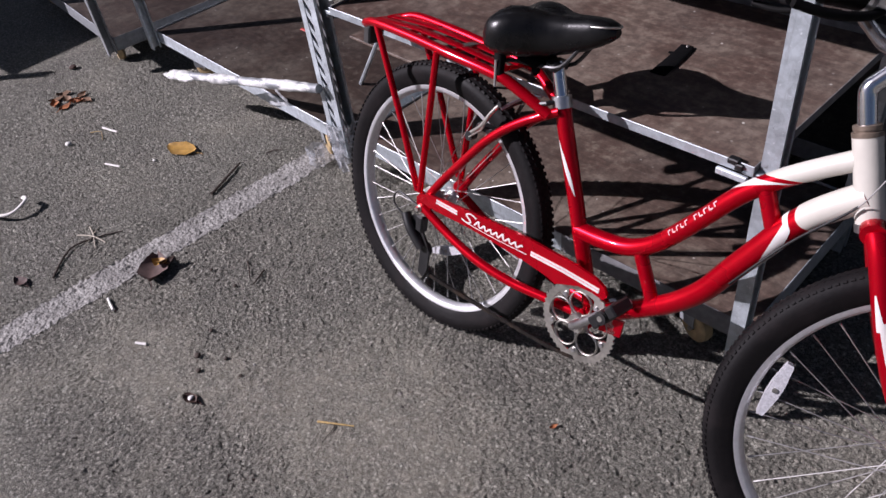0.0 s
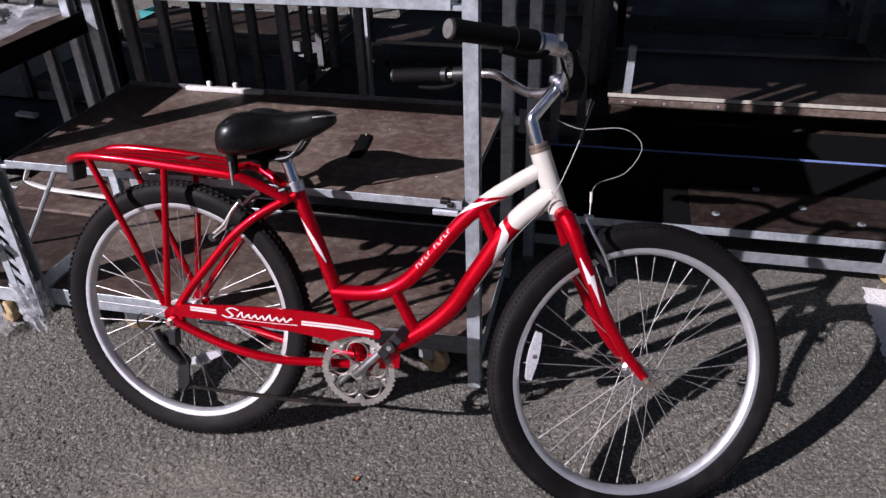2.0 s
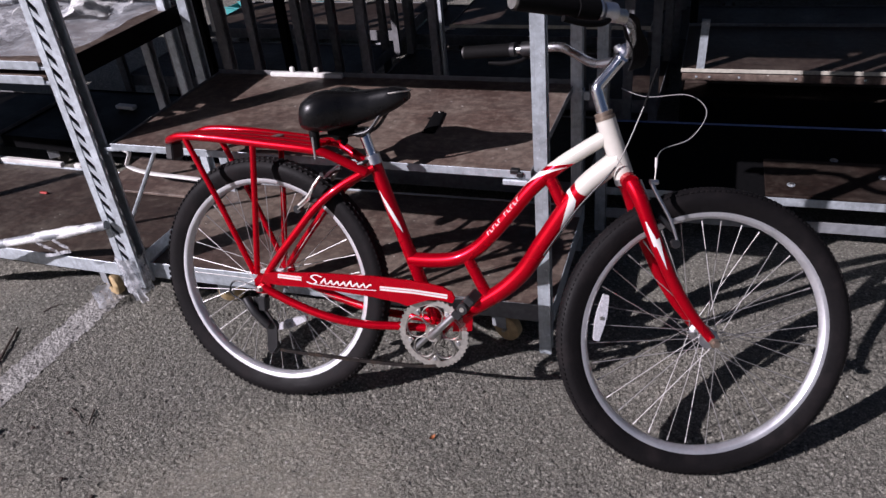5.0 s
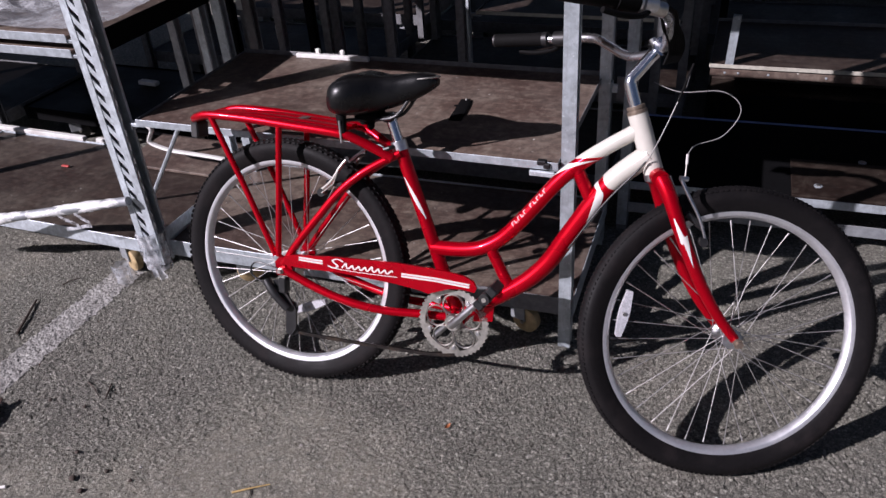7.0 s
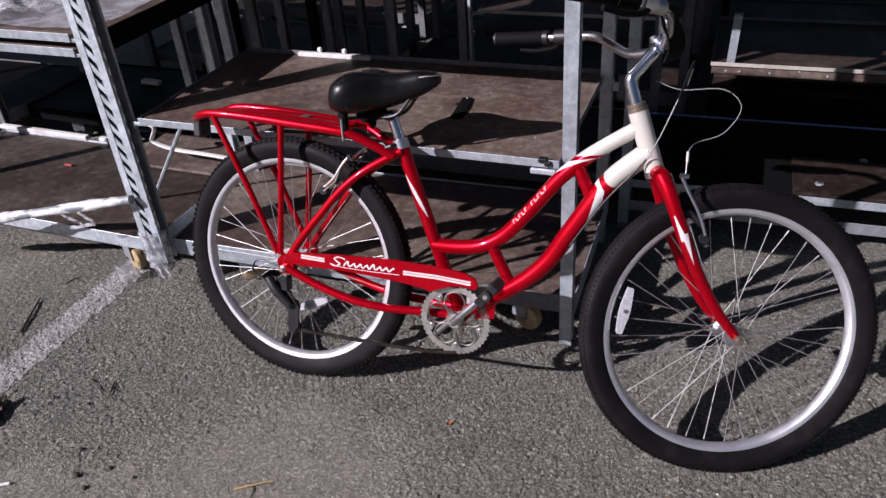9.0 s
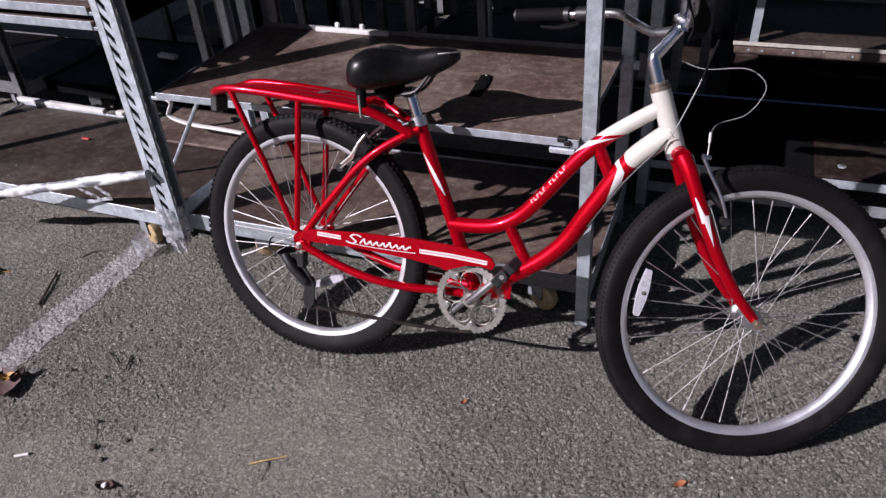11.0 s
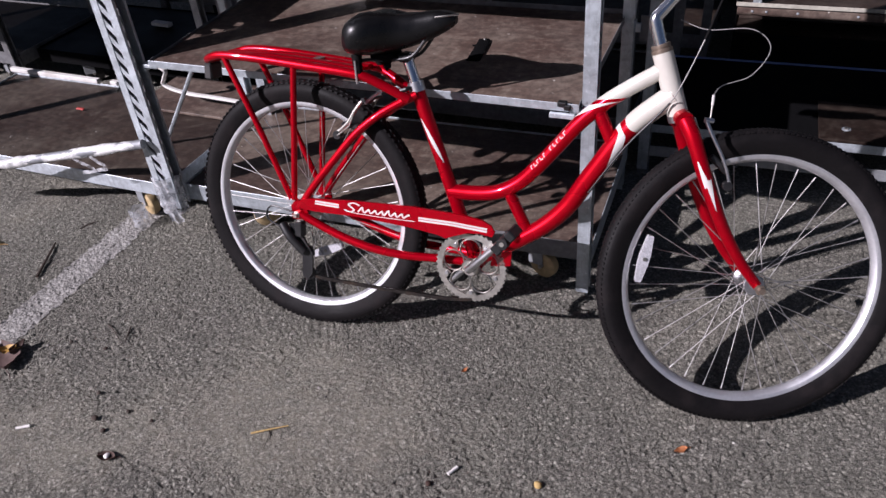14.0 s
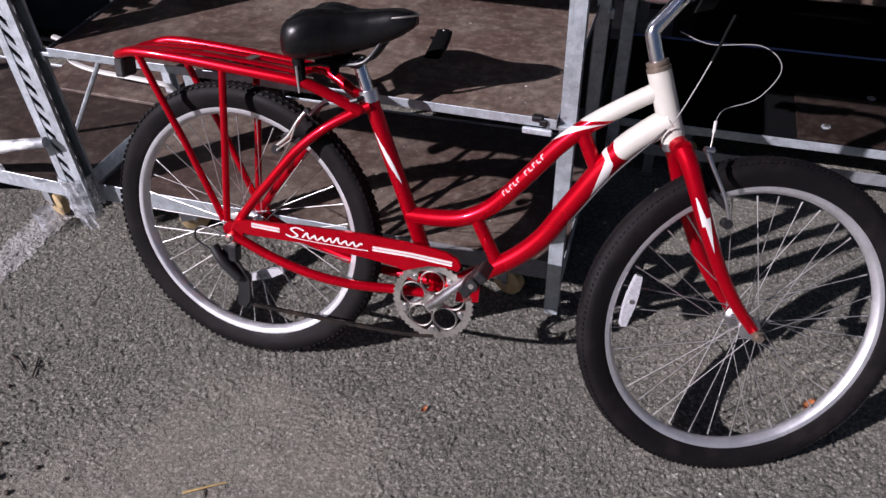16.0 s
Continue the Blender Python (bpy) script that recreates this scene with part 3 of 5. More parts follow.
# the slotted post where two trolleys meet
slotted = empty("slotted_post", pose(-0.69, 0.235, 0, 0, 0, 0), "galvanised slotted trolley post wrapped at its foot in plastic film", "post")
channel_post(1.9, 0.078, 0.05, mat_=GALV_BRIGHT, parent=slotted, slots=True, foot=0.100)
# added dark sheet that paints the shade behind the slots
part("slot_shade_backing", boxes(((0.004, 0.022, 0.11), (0.068, 0.025, 1.9))), GALV_SHADED, slotted, "dark backing added for the shade inside the post", smooth=False)
# unseen top shelf, added for the shade it casts behind
for z in (1.84,):
    shelf(pose(-0.57, 0.268, z, 0, 0, 1.0), 1.215, 0.585, "upper plywood trolley shelf in a galvanised frame")
# the trolley beside it
TC = pose(-1.93, 0.262, 0, 0, 0, 0.0)
trolley(TC, 1.255, 0.575, "galvanised plant trolley with low plywood deck beside a slotted post", h=(1.9, 1.9, 1.9, 1.9), posts=(0, 3), deck=0.158, steel=GALV_BRIGHT, foot=0.098, post_w=0.028, drop=0.043)
# the third is out of sight, added for the shade it casts
for k, (z, lab) in enumerate(((0.836, "plywood trolley shelf with crumpled plastic film on it"), (0.793, "plywood trolley shelf stacked close beneath another"), (1.34, "unseen upper trolley shelf added to shade the rows behind"))):
    sh = shelf(pose(-1.9, 0.262, z), 1.16, 0.575, lab, open_end=True)
    if k != 1:
        part("panel", boxes(((1.157, 0.055, -0.014), (1.240, 0.572, -0.002)), bevel=0.001), PLY, sh, "brown film-faced plywood panel", smooth=False)
        # the black here is the shade on the shelf's end
        part("side_rail", boxes(((1.241, 0.050, -0.058), (1.246, 0.575, 0.006)), bevel=0.001), DULL_BLACK, sh, "side rail coloured black for its shade", smooth=False)
# the trolley ahead of the front wheel
TD = pose(0.70, 1.005, 0, 0, 0, 2.0)
# deck coloured black for the shade on it; rear rail blue with skylight
trolley(TD, 1.315, 0.56, "galvanised plant trolley with bolted plywood deck, half in shade", h=(1.9, 1.9, 1.9, 1.9), deck=0.172, posts=(0, 3), face=DULL_BLACK, rear=SKYLIT_STEEL, drop=0.022)
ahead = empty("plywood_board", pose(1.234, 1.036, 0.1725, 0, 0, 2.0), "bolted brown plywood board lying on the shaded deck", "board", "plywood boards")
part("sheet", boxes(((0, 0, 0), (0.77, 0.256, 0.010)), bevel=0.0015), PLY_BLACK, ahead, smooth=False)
lower = empty("base_frame", pose(0.72, 0.99, 0, 0, 0, 2.0), "dull galvanised lower frame rail under the bolted deck", "frame")
part("rail", boxes(((0, 0, 0.070), (1.30, 0.004, 0.108)), ((0, 0.004, 0.070), (1.30, 0.03, 0.073)), bevel=0.0008), GALV_DULL, lower, smooth=False)
for x in (0.10, 1.15):
    part("rail_foot", boxes(((x, 0.004, 0.0), (x + 0.03, 0.03, 0.070)), bevel=0.001), GALV_SHADED, lower, smooth=False)
# out of sight, added only for its shade
shelf(pose(0.75, 1.0, 1.15, 0, 0, 1.5), 1.235, 0.56, "unseen trolley shelf added to shade what lies behind", dull=True)
for x, y in ((1.31, 1.110), (1.585, 1.205), (1.75, 1.13), (1.45, 1.33)):
    bolt = empty("deck_bolt", pose(x, y, 0.1825 if y < 1.29 else 0.172), "small round bolt head in the plywood deck", "bolt", "deck bolts")
    part("washer", lathe([(0.0, 0.0), (0.013, 0.0), (0.013, 0.002), (0.0, 0.002)], 18, False, "z"), GALV, bolt)
    part("head", lathe([(0.0, 0.002), (0.007, 0.002), (0.0065, 0.006), (0.0, 0.007)], 6, False, "z"), STEEL, bolt)
# stacked shelves behind it
# darker ply and far rails: the shade over this shelf is coloured in
top = shelf(pose(0.90, 1.765, 0.318, 0, 0, 1.5), 1.265, 0.56, "pale-edged plywood trolley shelf on top of a stack", lip=0.011, hooks=False, far=GALV_SHADED, steel_front=PALE_EDGE, dull=True)
for i, (z, h, y, dx) in enumerate(((0.270, 0.030, 1.772, 0.0), (0.236, 0.033, 2.00, 0.03), (0.202, 0.033, 2.03, -0.01), (0.166, 0.035, 2.01, 0.0))):
    bd = empty("plywood_board", pose(0.905 + dx, y, z, 0, 0, 1.5), "brown plywood board lying in a stack of shelves", "board", "plywood boards")
    part("sheet", boxes(((0, 0, 0), (1.225, 0.50, h)), bevel=0.002), PLY if i == 0 else PLY_DARK, bd, smooth=False)
    if i == 0:
        for x in (0.055, 0.105, 0.215, 0.42, 0.66):
            part("bolt", lathe([(0.0, 0.0), (0.005, 0.0), (0.004, -0.002), (0.0, -0.003)], 10, False), GALV, bd).matrix_local = Matrix.Translation((x, 0.0, h * 0.55))
# black colour and deep front rail put in the shade under the stack
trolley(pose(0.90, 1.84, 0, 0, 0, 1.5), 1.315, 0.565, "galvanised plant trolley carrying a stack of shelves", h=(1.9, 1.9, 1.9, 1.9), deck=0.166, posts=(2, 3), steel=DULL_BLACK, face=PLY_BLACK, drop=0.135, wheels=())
# last number picks how much shade the post's steel carries in its colour
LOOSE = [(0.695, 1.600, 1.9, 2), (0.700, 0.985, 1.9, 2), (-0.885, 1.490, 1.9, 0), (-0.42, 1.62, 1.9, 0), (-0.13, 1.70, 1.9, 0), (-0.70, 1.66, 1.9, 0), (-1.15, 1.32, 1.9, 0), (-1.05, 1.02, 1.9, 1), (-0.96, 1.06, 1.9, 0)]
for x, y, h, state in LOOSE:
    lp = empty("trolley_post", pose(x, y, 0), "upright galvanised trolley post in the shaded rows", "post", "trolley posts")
    channel_post(h, 0.034, 0.036, mat_=(GALV_DIM, GALV_DULL, GALV_SHADED)[state], parent=lp, foot=0.0)
stub = empty("short_post", pose(0.957, 1.775, 0.318, 0, 2, 0), "short bright galvanised post standing on the stacked shelves", "post")
channel_post(0.19, 0.030, 0.030, parent=stub, foot=0.0)
# rows behind, coloured dark for shade; the outer ones are unseen and added
ROWS_BEHIND = ((-0.66, 1.02, 1.0, (1.12,)), (-2.05, 1.07, -1.0, (0.9, 1.4)), (-0.5, 1.80, 0.0, (0.95, 1.4)), (-1.95, 1.85, 0.0, (1.2,)), (-0.6, 2.6, 0.0, (1.3,)), (0.8, 2.6, 1.0, (0.8, 1.3)),
               (-2.0, 2.65, 0.0, ()), (0.8, 3.45, 1.0, (0.8,)), (2.2, 3.7, 0.0, (1.0,)), (-0.55, 3.62, 0.0, (1.0,)), (2.10, 1.05, 2.0, (1.1, 0.6)), (2.3, 1.9, 0.0, (0.9, 1.4)), (-3.4, 1.0, 0.0, (0.8, 1.0, 1.2)), (2.25, 2.8, 0.0, (1.0,)), (-4.75, 1.0, 0.0, (0.8, 1.0, 1.2)))
for i, (x, y, a, hs) in enumerate(ROWS_BEHIND):
    trolley(pose(x, y, 0, 0, 0, a), 1.315, 0.565, "galvanised plant trolley standing in the shaded rows behind", h=(1.9, 1.9, 1.9, 1.9), steel=DULL_BLACK if x == -2.05 else GALV_SHADED, face=PLY_SHADE_BLACK if x < -2.0 else PLY_BLACK, posts=(1, 2, 3) if x < -2.01 else (0, 1, 2, 3))
    # upper shelves are out of sight, added to keep the rows dark
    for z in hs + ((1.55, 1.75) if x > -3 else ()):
        shelf(pose(x + 0.04, y - 0.01, z, 0, 0, a), 1.235, 0.57, "plywood trolley shelf added to shade the rows behind", dull=True, steel=GALV_SHADED)
# the trolley at the end of the row, and an unseen one added to shade the asphalt
trolley(pose(-3.31, 0.19, 0, 0, 0, -3.0), 1.28, 0.565, "galvanised plant trolley at the end of the row", h=(1.9, 1.9, 1.9, 1.9), deck=0.15, foot=0.090, post_w=0.028, dull=True)
# shelves out of sight, added to darken what lies behind
for z in (0.95, 1.2, 1.5):
    shelf(pose(-3.28, 0.18, z, 0, 0, -3.0), 1.2, 0.565, "unseen trolley shelf added for shade at the row end")
trolley(pose(-4.75, -1.32, 0, 0, 0, 4.0), 1.315, 0.565, "unseen plant trolley added to cast shade on the asphalt", deck=0.16)
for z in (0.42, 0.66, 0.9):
    shelf(pose(-4.71, -1.32, z, 0, 0, 4.0), 1.235, 0.565, "plywood shelf on the unseen trolley added for shade")

# ---- the bicycle ----
LEAN_AWAY, STEER = 15.955, 22.8
BIKE = pose(0, 0, 0, -LEAN_AWAY, 0, 0)
bike = empty("bicycle", BIKE, "red and cream step-through cruiser bicycle leaning towards the trolley", "bicycle")
TYRE_R = 0.333
AXIS_LOW, AXIS_HIGH = V(0.894, 0, 0.683), V(0.845, 0, 0.808)
AXIS = (AXIS_HIGH - AXIS_LOW).normalized()
TURNED = Matrix.Translation(AXIS_LOW) @ Matrix.Rotation(radians(STEER), 4, AXIS) @ Matrix.Translation(-AXIS_LOW)
REAR_C, FRONT_C = V(0, 0, TYRE_R), V(1.096, 0, TYRE_R)


def xz(pts, y=0.0, y1=None):
    n = len(pts) - 1
    return [V(x, y + ((y1 if y1 is not None else y) - y) * i / n, z) for i, (x, z) in enumerate(pts)]


def wheel(name, label, place, spin, tread):
    half = [(0.2770, 0.0128), (0.2798, 0.0158), (0.2865, 0.0188), (0.298, 0.0228), (0.308, 0.0247), (0.317, 0.0234), (0.325, 0.0182), (0.3305, 0.0100), (0.3325, 0.0)]
    th = part(name, lathe([(r, -o) for r, o in half] + half[-2::-1], 120), RUBBER, bike, label)
    th.matrix_local = place
    tyre = th
    edge = [(0.2630, 0.0), (0.2632, 0.0035), (0.2690, 0.0132), (0.2712, 0.0148), (0.2805, 0.0153), (0.2820, 0.0142), (0.2815, 0.0118), (0.2720, 0.0112), (0.2655, 0.0030), (0.2652, 0.0)]
    rim = lathe([(r, -o) for r, o in edge] + edge[-2:0:-1], 120)
    part("rim", rim, RIM, tyre, "pale aluminium rim")
    hub = lathe([(0.004, -0.052), (0.007, -0.052), (0.007, -0.036), (0.021, -0.035), (0.0225, -0.032), (0.021, -0.029), (0.013, -0.024), (0.011, 0.0), (0.013, 0.024), (0.021, 0.029), (0.0225, 0.032), (0.021, 0.035), (0.007, 0.036), (0.007, 0.052), (0.004, 0.052)], 28)
    part("hub", hub, ALLOY, tyre)
    n = 36
    for i in range(n):
        sgn = -1 if i % 2 else 1
        a_rim = 2 * math.pi * (i + spin) / n
        cross = (1 if (i // 2) % 2 else -1) * 2 * math.pi * 3.0 / 18 * 0.95
        a_hub = a_rim + cross
        p0 = V(0.021 * math.cos(a_hub), sgn * 0.0325, 0.021 * math.sin(a_hub))
        p1 = V(0.2585 * math.cos(a_rim), sgn * 0.003, 0.2585 * math.sin(a_rim))
        p2 = p1.lerp(p0, 0.05)
        bm = bmesh.new()
        tube(bm, [p0, p2], 0.0010, 6)
        tube(bm, [p2, p1], 0.0018, 6)
        part("spoke", bm, SPOKE, tyre)
    if tread:                               # knobs along the shoulders and the crown
        bm = bmesh.new()
        n = 132 if tread == "coarse" else 176
        f = 132 / n
        for i in range(n):
            a = 2 * math.pi * i / n
            for y, r, w, l in ((-0.0165, 0.3262, 0.0080, 0.0085), (0.0165, 0.3262, 0.0080, 0.0085), (-0.0055, 0.3318, 0.0075, 0.0070), (0.0055, 0.3318, 0.0075, 0.0070)):
                mm = Matrix.Rotation(-a - (0.5 if abs(y) < 0.01 else 0.0) * 2 * math.pi / n, 4, "Y") @ Matrix.Translation((r, y, 0)) @ Matrix.Rotation(y * -30, 4, "Z")
                block(bm, (-0.0035, -w / 2 * f, -l / 2 * f), (0.0005 * f * f, w / 2 * f, l / 2 * f), 0, mm)
        k = part("tread", bm, RUBBER, tyre, smooth=False)
        tagged(k, kind="stuff")
    return tyre


def spoke_reflector(parent, angle, r=0.205, side=-1, lens_mat=None):
    outline = [(-0.053, -0.0050), (-0.050, -0.0066), (-0.012, -0.0112), (0.012, -0.0112), (0.050, -0.0066), (0.053, -0.0050), (0.053, 0.0050), (0.050, 0.0066), (0.012, 0.0112), (-0.012, 0.0112), (-0.050, 0.0066), (-0.053, 0.0050)]
    bm = plate(outline, -0.006, 0.006)
    mm = Matrix.Rotation(-angle, 4, "Y") @ Matrix.Translation((r, side * 0.012, 0)) @ Matrix.Rotation(math.pi / 2, 4, "Y")
    ob = part("spoke_reflector", moved(bm, mm), lens_mat or CLEAR_REFLECTOR, parent, "pale plastic spoke reflector", smooth=False)
    part("stud", moved(bar([V(0, -0.0085, 0), V(0, 0.0085, 0)], r=0.0045, segs=10), mm), STEEL, ob)
    return ob


CLEAR_REFLECTOR = coat_material("clear_reflector", (0.60, 0.60, 0.63), 0.28, 0.25, 0.25, 260, dirty=0.1, relief=0.5)
rear = wheel("rear_wheel", "black knobbly tyre on a pale rim, rear wheel", Matrix.Translation(REAR_C), 0.2, "coarse")
front = wheel("front_wheel", "black tyre on a pale rim, turned front wheel", TURNED @ Matrix.Translation(FRONT_C), 0.55, "fine")
spoke_reflector(front, radians(180 - 9.2), 0.240)
spoke_reflector(rear, radians(-66), 0.122)

# frame tubes
TOP = [(0.392, 0.437), (0.457, 0.441), (0.514, 0.453), (0.562, 0.482), (0.601, 0.524), (0.644, 0.579), (0.691, 0.640), (0.739, 0.687), (0.791, 0.7275), (0.850, 0.768)]
DOWN = [(0.882, 0.722), (0.820, 0.666), (0.783, 0.617), (0.750, 0.562), (0.716, 0.504), (0.681, 0.443), (0.637, 0.393), (0.584, 0.350), (0.530, 0.312), (0.476, 0.278)]
top_pts, down_pts = smooth_path(xz(TOP)), smooth_path(xz(DOWN))
part("seat_tube", bar([V(0.297, 0, 0.680), V(0.470, 0, 0.262)], r=0.0165, segs=20), RED, bike)
part("top_tube", bar(top_pts, r=(0.0185, 0.0158), segs=24), RED, bike, "curved glossy red top tube with a cream front end")
part("down_tube", bar(down_pts, r=(0.0232, 0.0188), segs=24), RED, bike, "curved glossy red down tube with a cream front end")
part("brace", bar([V(0.728, 0, 0.676), V(0.768, 0, 0.600)], r=0.0145, segs=16), RED, bike)
part("brace", bar([V(0.537, 0, 0.462), V(0.592, 0, 0.366)], r=0.0140, segs=16), RED, bike)
part("head_tube", bar([AXIS_LOW - AXIS * 0.002, AXIS_HIGH - AXIS * 0.004], r=0.0215, segs=24), CREAM, bike, "cream head tube")
part("bottom_bracket", bar([V(0.474, -0.036, 0.273), V(0.474, 0.036, 0.273)], r=0.022, segs=24), RED, bike)
for s in (-1, 1):
    stay = smooth_path([V(0.004, 0.064 * s, 0.350), V(0.048, 0.060 * s, 0.416), V(0.102, 0.054 * s, 0.487), V(0.161, 0.046 * s, 0.560), V(0.226, 0.034 * s, 0.616), V(0.306, 0.014 * s, 0.664)])
    part("seat_stay", bar(stay, r=0.0100, segs=14), RED, bike)
    cs = smooth_path([V(0.006, 0.064 * s, 0.334), V(0.096, 0.062 * s, 0.300), V(0.190, 0.058 * s, 0.276), V(0.282, 0.048 * s, 0.266), V(0.379, 0.036 * s, 0.270), V(0.468, 0.026 * s, 0.273)])
    part("chain_stay", bar(cs, r=0.0108, segs=14), RED, bike)
    part("dropout", plate([(-0.022, 0.352), (-0.006, 0.372), (0.020, 0.366), (0.028, 0.340), (0.012, 0.318), (-0.018, 0.318)], 0.061 * s - 0.003, 0.061 * s + 0.003), RED, bike, smooth=False)
    part("axle_nut", lathe([(0.0, 0.0), (0.0095, 0.0), (0.0095, 0.010), (0.006, 0.011), (0.006, 0.018), (0.0, 0.018)], 6, False), STEEL, bike).matrix_local = Matrix.Translation((0, 0.065 * s, TYRE_R)) @ Matrix.Rotation(0 if s > 0 else math.pi, 4, "Z")

def decal(path, r, s0, s1, centre, half, material, label, parent=None, r1=None):
    """A thin painted patch on a tube, between the fractions s0 and s1 of its path; centre and half give the angles round it."""
    n = len(path)
    steps, cross = 22, 6
    bm = bmesh.new()
    rows = []
    for i in range(steps + 1):
        k = i / steps
        f = (s0 + (s1 - s0) * k) * (n - 1)
        j = min(int(f), n - 2)
        p = path[j].lerp(path[j + 1], f - j)
        way = (path[j + 1] - path[j]).normalized()
        side = (V(0, 1, 0) - way * way.y).normalized()
        other = way.cross(side)
        rad = (r if r1 is None else r + (r1 - r) * (s0 + (s1 - s0) * k)) + 0.0006
        c, h = centre(k), max(half(k), 0.004)
        rows.append([bm.verts.new(p + (side * math.cos(c - h + 2 * h * q / cross) + other * math.sin(c - h + 2 * h * q / cross)) * rad) for q in range(cross + 1)])
    for a, b in zip(rows, rows[1:]):
        for q in range(cross):
            bm.faces.new((a[q], a[q + 1], b[q + 1], b[q]))
    bmesh.ops.recalc_face_normals(bm, faces=bm.faces)
    return part("decal", bm, material, parent or bike, label)


seat_pts = [V(0.297, 0, 0.680), V(0.470, 0, 0.262)]
decal(seat_pts, 0.0165, 0.16, 0.42, lambda k: 3.7 - 1.2 * k, lambda k: 0.27 * math.sin(math.pi * min(1, k * 1.0)) ** 0.8, WHITE_DECAL, "white flame decal on the seat tube")


def band(path, r, lo, hi, material, label, lift=0.0007):
    """Paint right round a tube between lo(u) and hi(u), fractions of its path; u runs from 0 at the tube's upper side to 1 at its lower side."""
    n, turn, steps = len(path), 40, 14
    bm = bmesh.new()
    rows = []
    for q in range(turn):
        a = 2 * math.pi * q / turn
        u = 0.5 - 0.5 * math.sin(a)
        row = []
        for i in range(steps + 1):
            f = min(max(lo(u) + (hi(u) - lo(u)) * i / steps, 0.0), 1.0) * (n - 1)
            j = min(int(f), n - 2)
            p = path[j].lerp(path[j + 1], f - j)
            way = (path[min(j + 2, n - 1)] - path[max(j - 1, 0)]).normalized()
            side = (V(0, 1, 0) - way * way.y).normalized()
            rad = r[0] + (r[1] - r[0]) * f / (n - 1) + lift
            row.append(bm.verts.new(p + (side * math.cos(a) + way.cross(side) * math.sin(a)) * rad))
        rows.append(row)
    for a, b in zip(rows, rows[1:] + rows[:1]):
        for i in range(steps):
            bm.faces.new((a[i], a[i + 1], b[i + 1], b[i]))
    bmesh.ops.recalc_face_normals(bm, faces=bm.faces)
    return part("decal", bm, material, bike, label)


down_rev = down_pts[::-1]
TOP_R, DOWN_R = (0.0185, 0.0158), (0.0188, 0.0232)
band(top_pts, TOP_R, lambda u: 0.765 + 0.105 * u, lambda u: 1.0, CREAM, "cream paint on the front end of the top tube")
band(top_pts, TOP_R, lambda u: 0.655 + 0.190 * u ** 0.75, lambda u: 0.735 + 0.112 * u, WHITE_DECAL, "white swoosh decal")
band(down_rev, DOWN_R, lambda u: 0.855 - 0.015 * math.sin(u * 3.1), lambda u: 1.0, CREAM, "cream paint on the front end of the down tube")
band(down_rev, DOWN_R, lambda u: 0.800 - 0.250 * max(0.0, u - 0.25) ** 1.2, lambda u: 0.826 - 0.03 * u - 0.185 * max(0.0, u - 0.62) ** 1.1, WHITE_DECAL, "white swoosh decal")
for k in range(11):                         # the model's name is a row of small bars
    if k != 5:
        s0 = 0.440 + k * 0.0170
        decal(top_pts, 0.0186, s0, s0 + 0.0042, lambda u: 2.72, lambda u: 0.24, PINK_DECAL, "small pinkish bar decal")
        decal(top_pts, 0.0186, s0 + 0.0042, s0 + 0.0115, lambda u, k=k: 2.72 + (0.20 if k % 2 else -0.20), lambda u: 0.075, PINK_DECAL, "small pinkish bar decal")

# fork, turned with the front wheel
for s in (-1, 1):
    leg = [TURNED @ p for p in smooth_path([V(0.904, 0.024 * s, 0.674), V(0.922, 0.040 * s, 0.636), V(0.955, 0.050 * s, 0.556), V(0.998, 0.052 * s, 0.468), V(1.045, 0.052 * s, 0.395), V(1.094, 0.052 * s, 0.338)])]
    blade = part("fork_blade", bar(leg, r=(0.0175, 0.0105), segs=18), RED, bike, "glossy red fork blade")
    if s < 0:
        decal(leg, 0.0175, 0.31, 0.43, lambda k: 3.30 - 0.25 * k, lambda k: 0.08 + 0.36 * k, WHITE_DECAL, "white flash decal", blade, 0.0105)
        decal(leg, 0.0176, 0.40, 0.54, lambda k: 2.70 + 0.25 * k, lambda k: 0.46 * (1 - k), WHITE_DECAL, "white flash decal", blade, 0.0106)
    part("axle_nut", lathe([(0.0, 0.0), (0.0095, 0.0), (0.0115, 0.010), (0.0075, 0.011), (0.0075, 0.022), (0.0, 0.022)], 6, False), BRASS, bike).matrix_local = TURNED @ Matrix.Translation((1.096, 0.060 * s, TYRE_R)) @ Matrix.Rotation(0 if s > 0 else math.pi, 4, "Z")
part("fork_crown", bar([TURNED @ V(0.900, -0.034, 0.672), TURNED @ V(0.898, 0, 0.682), TURNED @ V(0.900, 0.034, 0.672)], r=0.0185, segs=18), RED, bike)
part("lower_headset", bar([AXIS_LOW - AXIS * 0.014, AXIS_LOW], r=0.0225, segs=24), ALLOY, bike)
for k, (a, b, r) in enumerate(((0.0, 0.007, 0.0220), (0.007, 0.011, 0.0185), (0.011, 0.017, 0.0200))):
    part("headset", bar([AXIS_HIGH + AXIS * (a - 0.004), AXIS_HIGH + AXIS * (b - 0.004)], r=r, segs=24), BRASS, bike, "tarnished brass-coloured headset ring")

# stem, handlebar, grips and levers
stem = [TURNED @ p for p in smooth_path([AXIS_HIGH + AXIS * 0.012, V(0.8265, 0, 0.858), V(0.8255, 0, 0.872), V(0.835, 0, 0.886), V(0.876, 0, 0.940)], 3)]
part("stem", bar(stem, r=0.0135, segs=18), CHROME, bike, "polished quill stem")
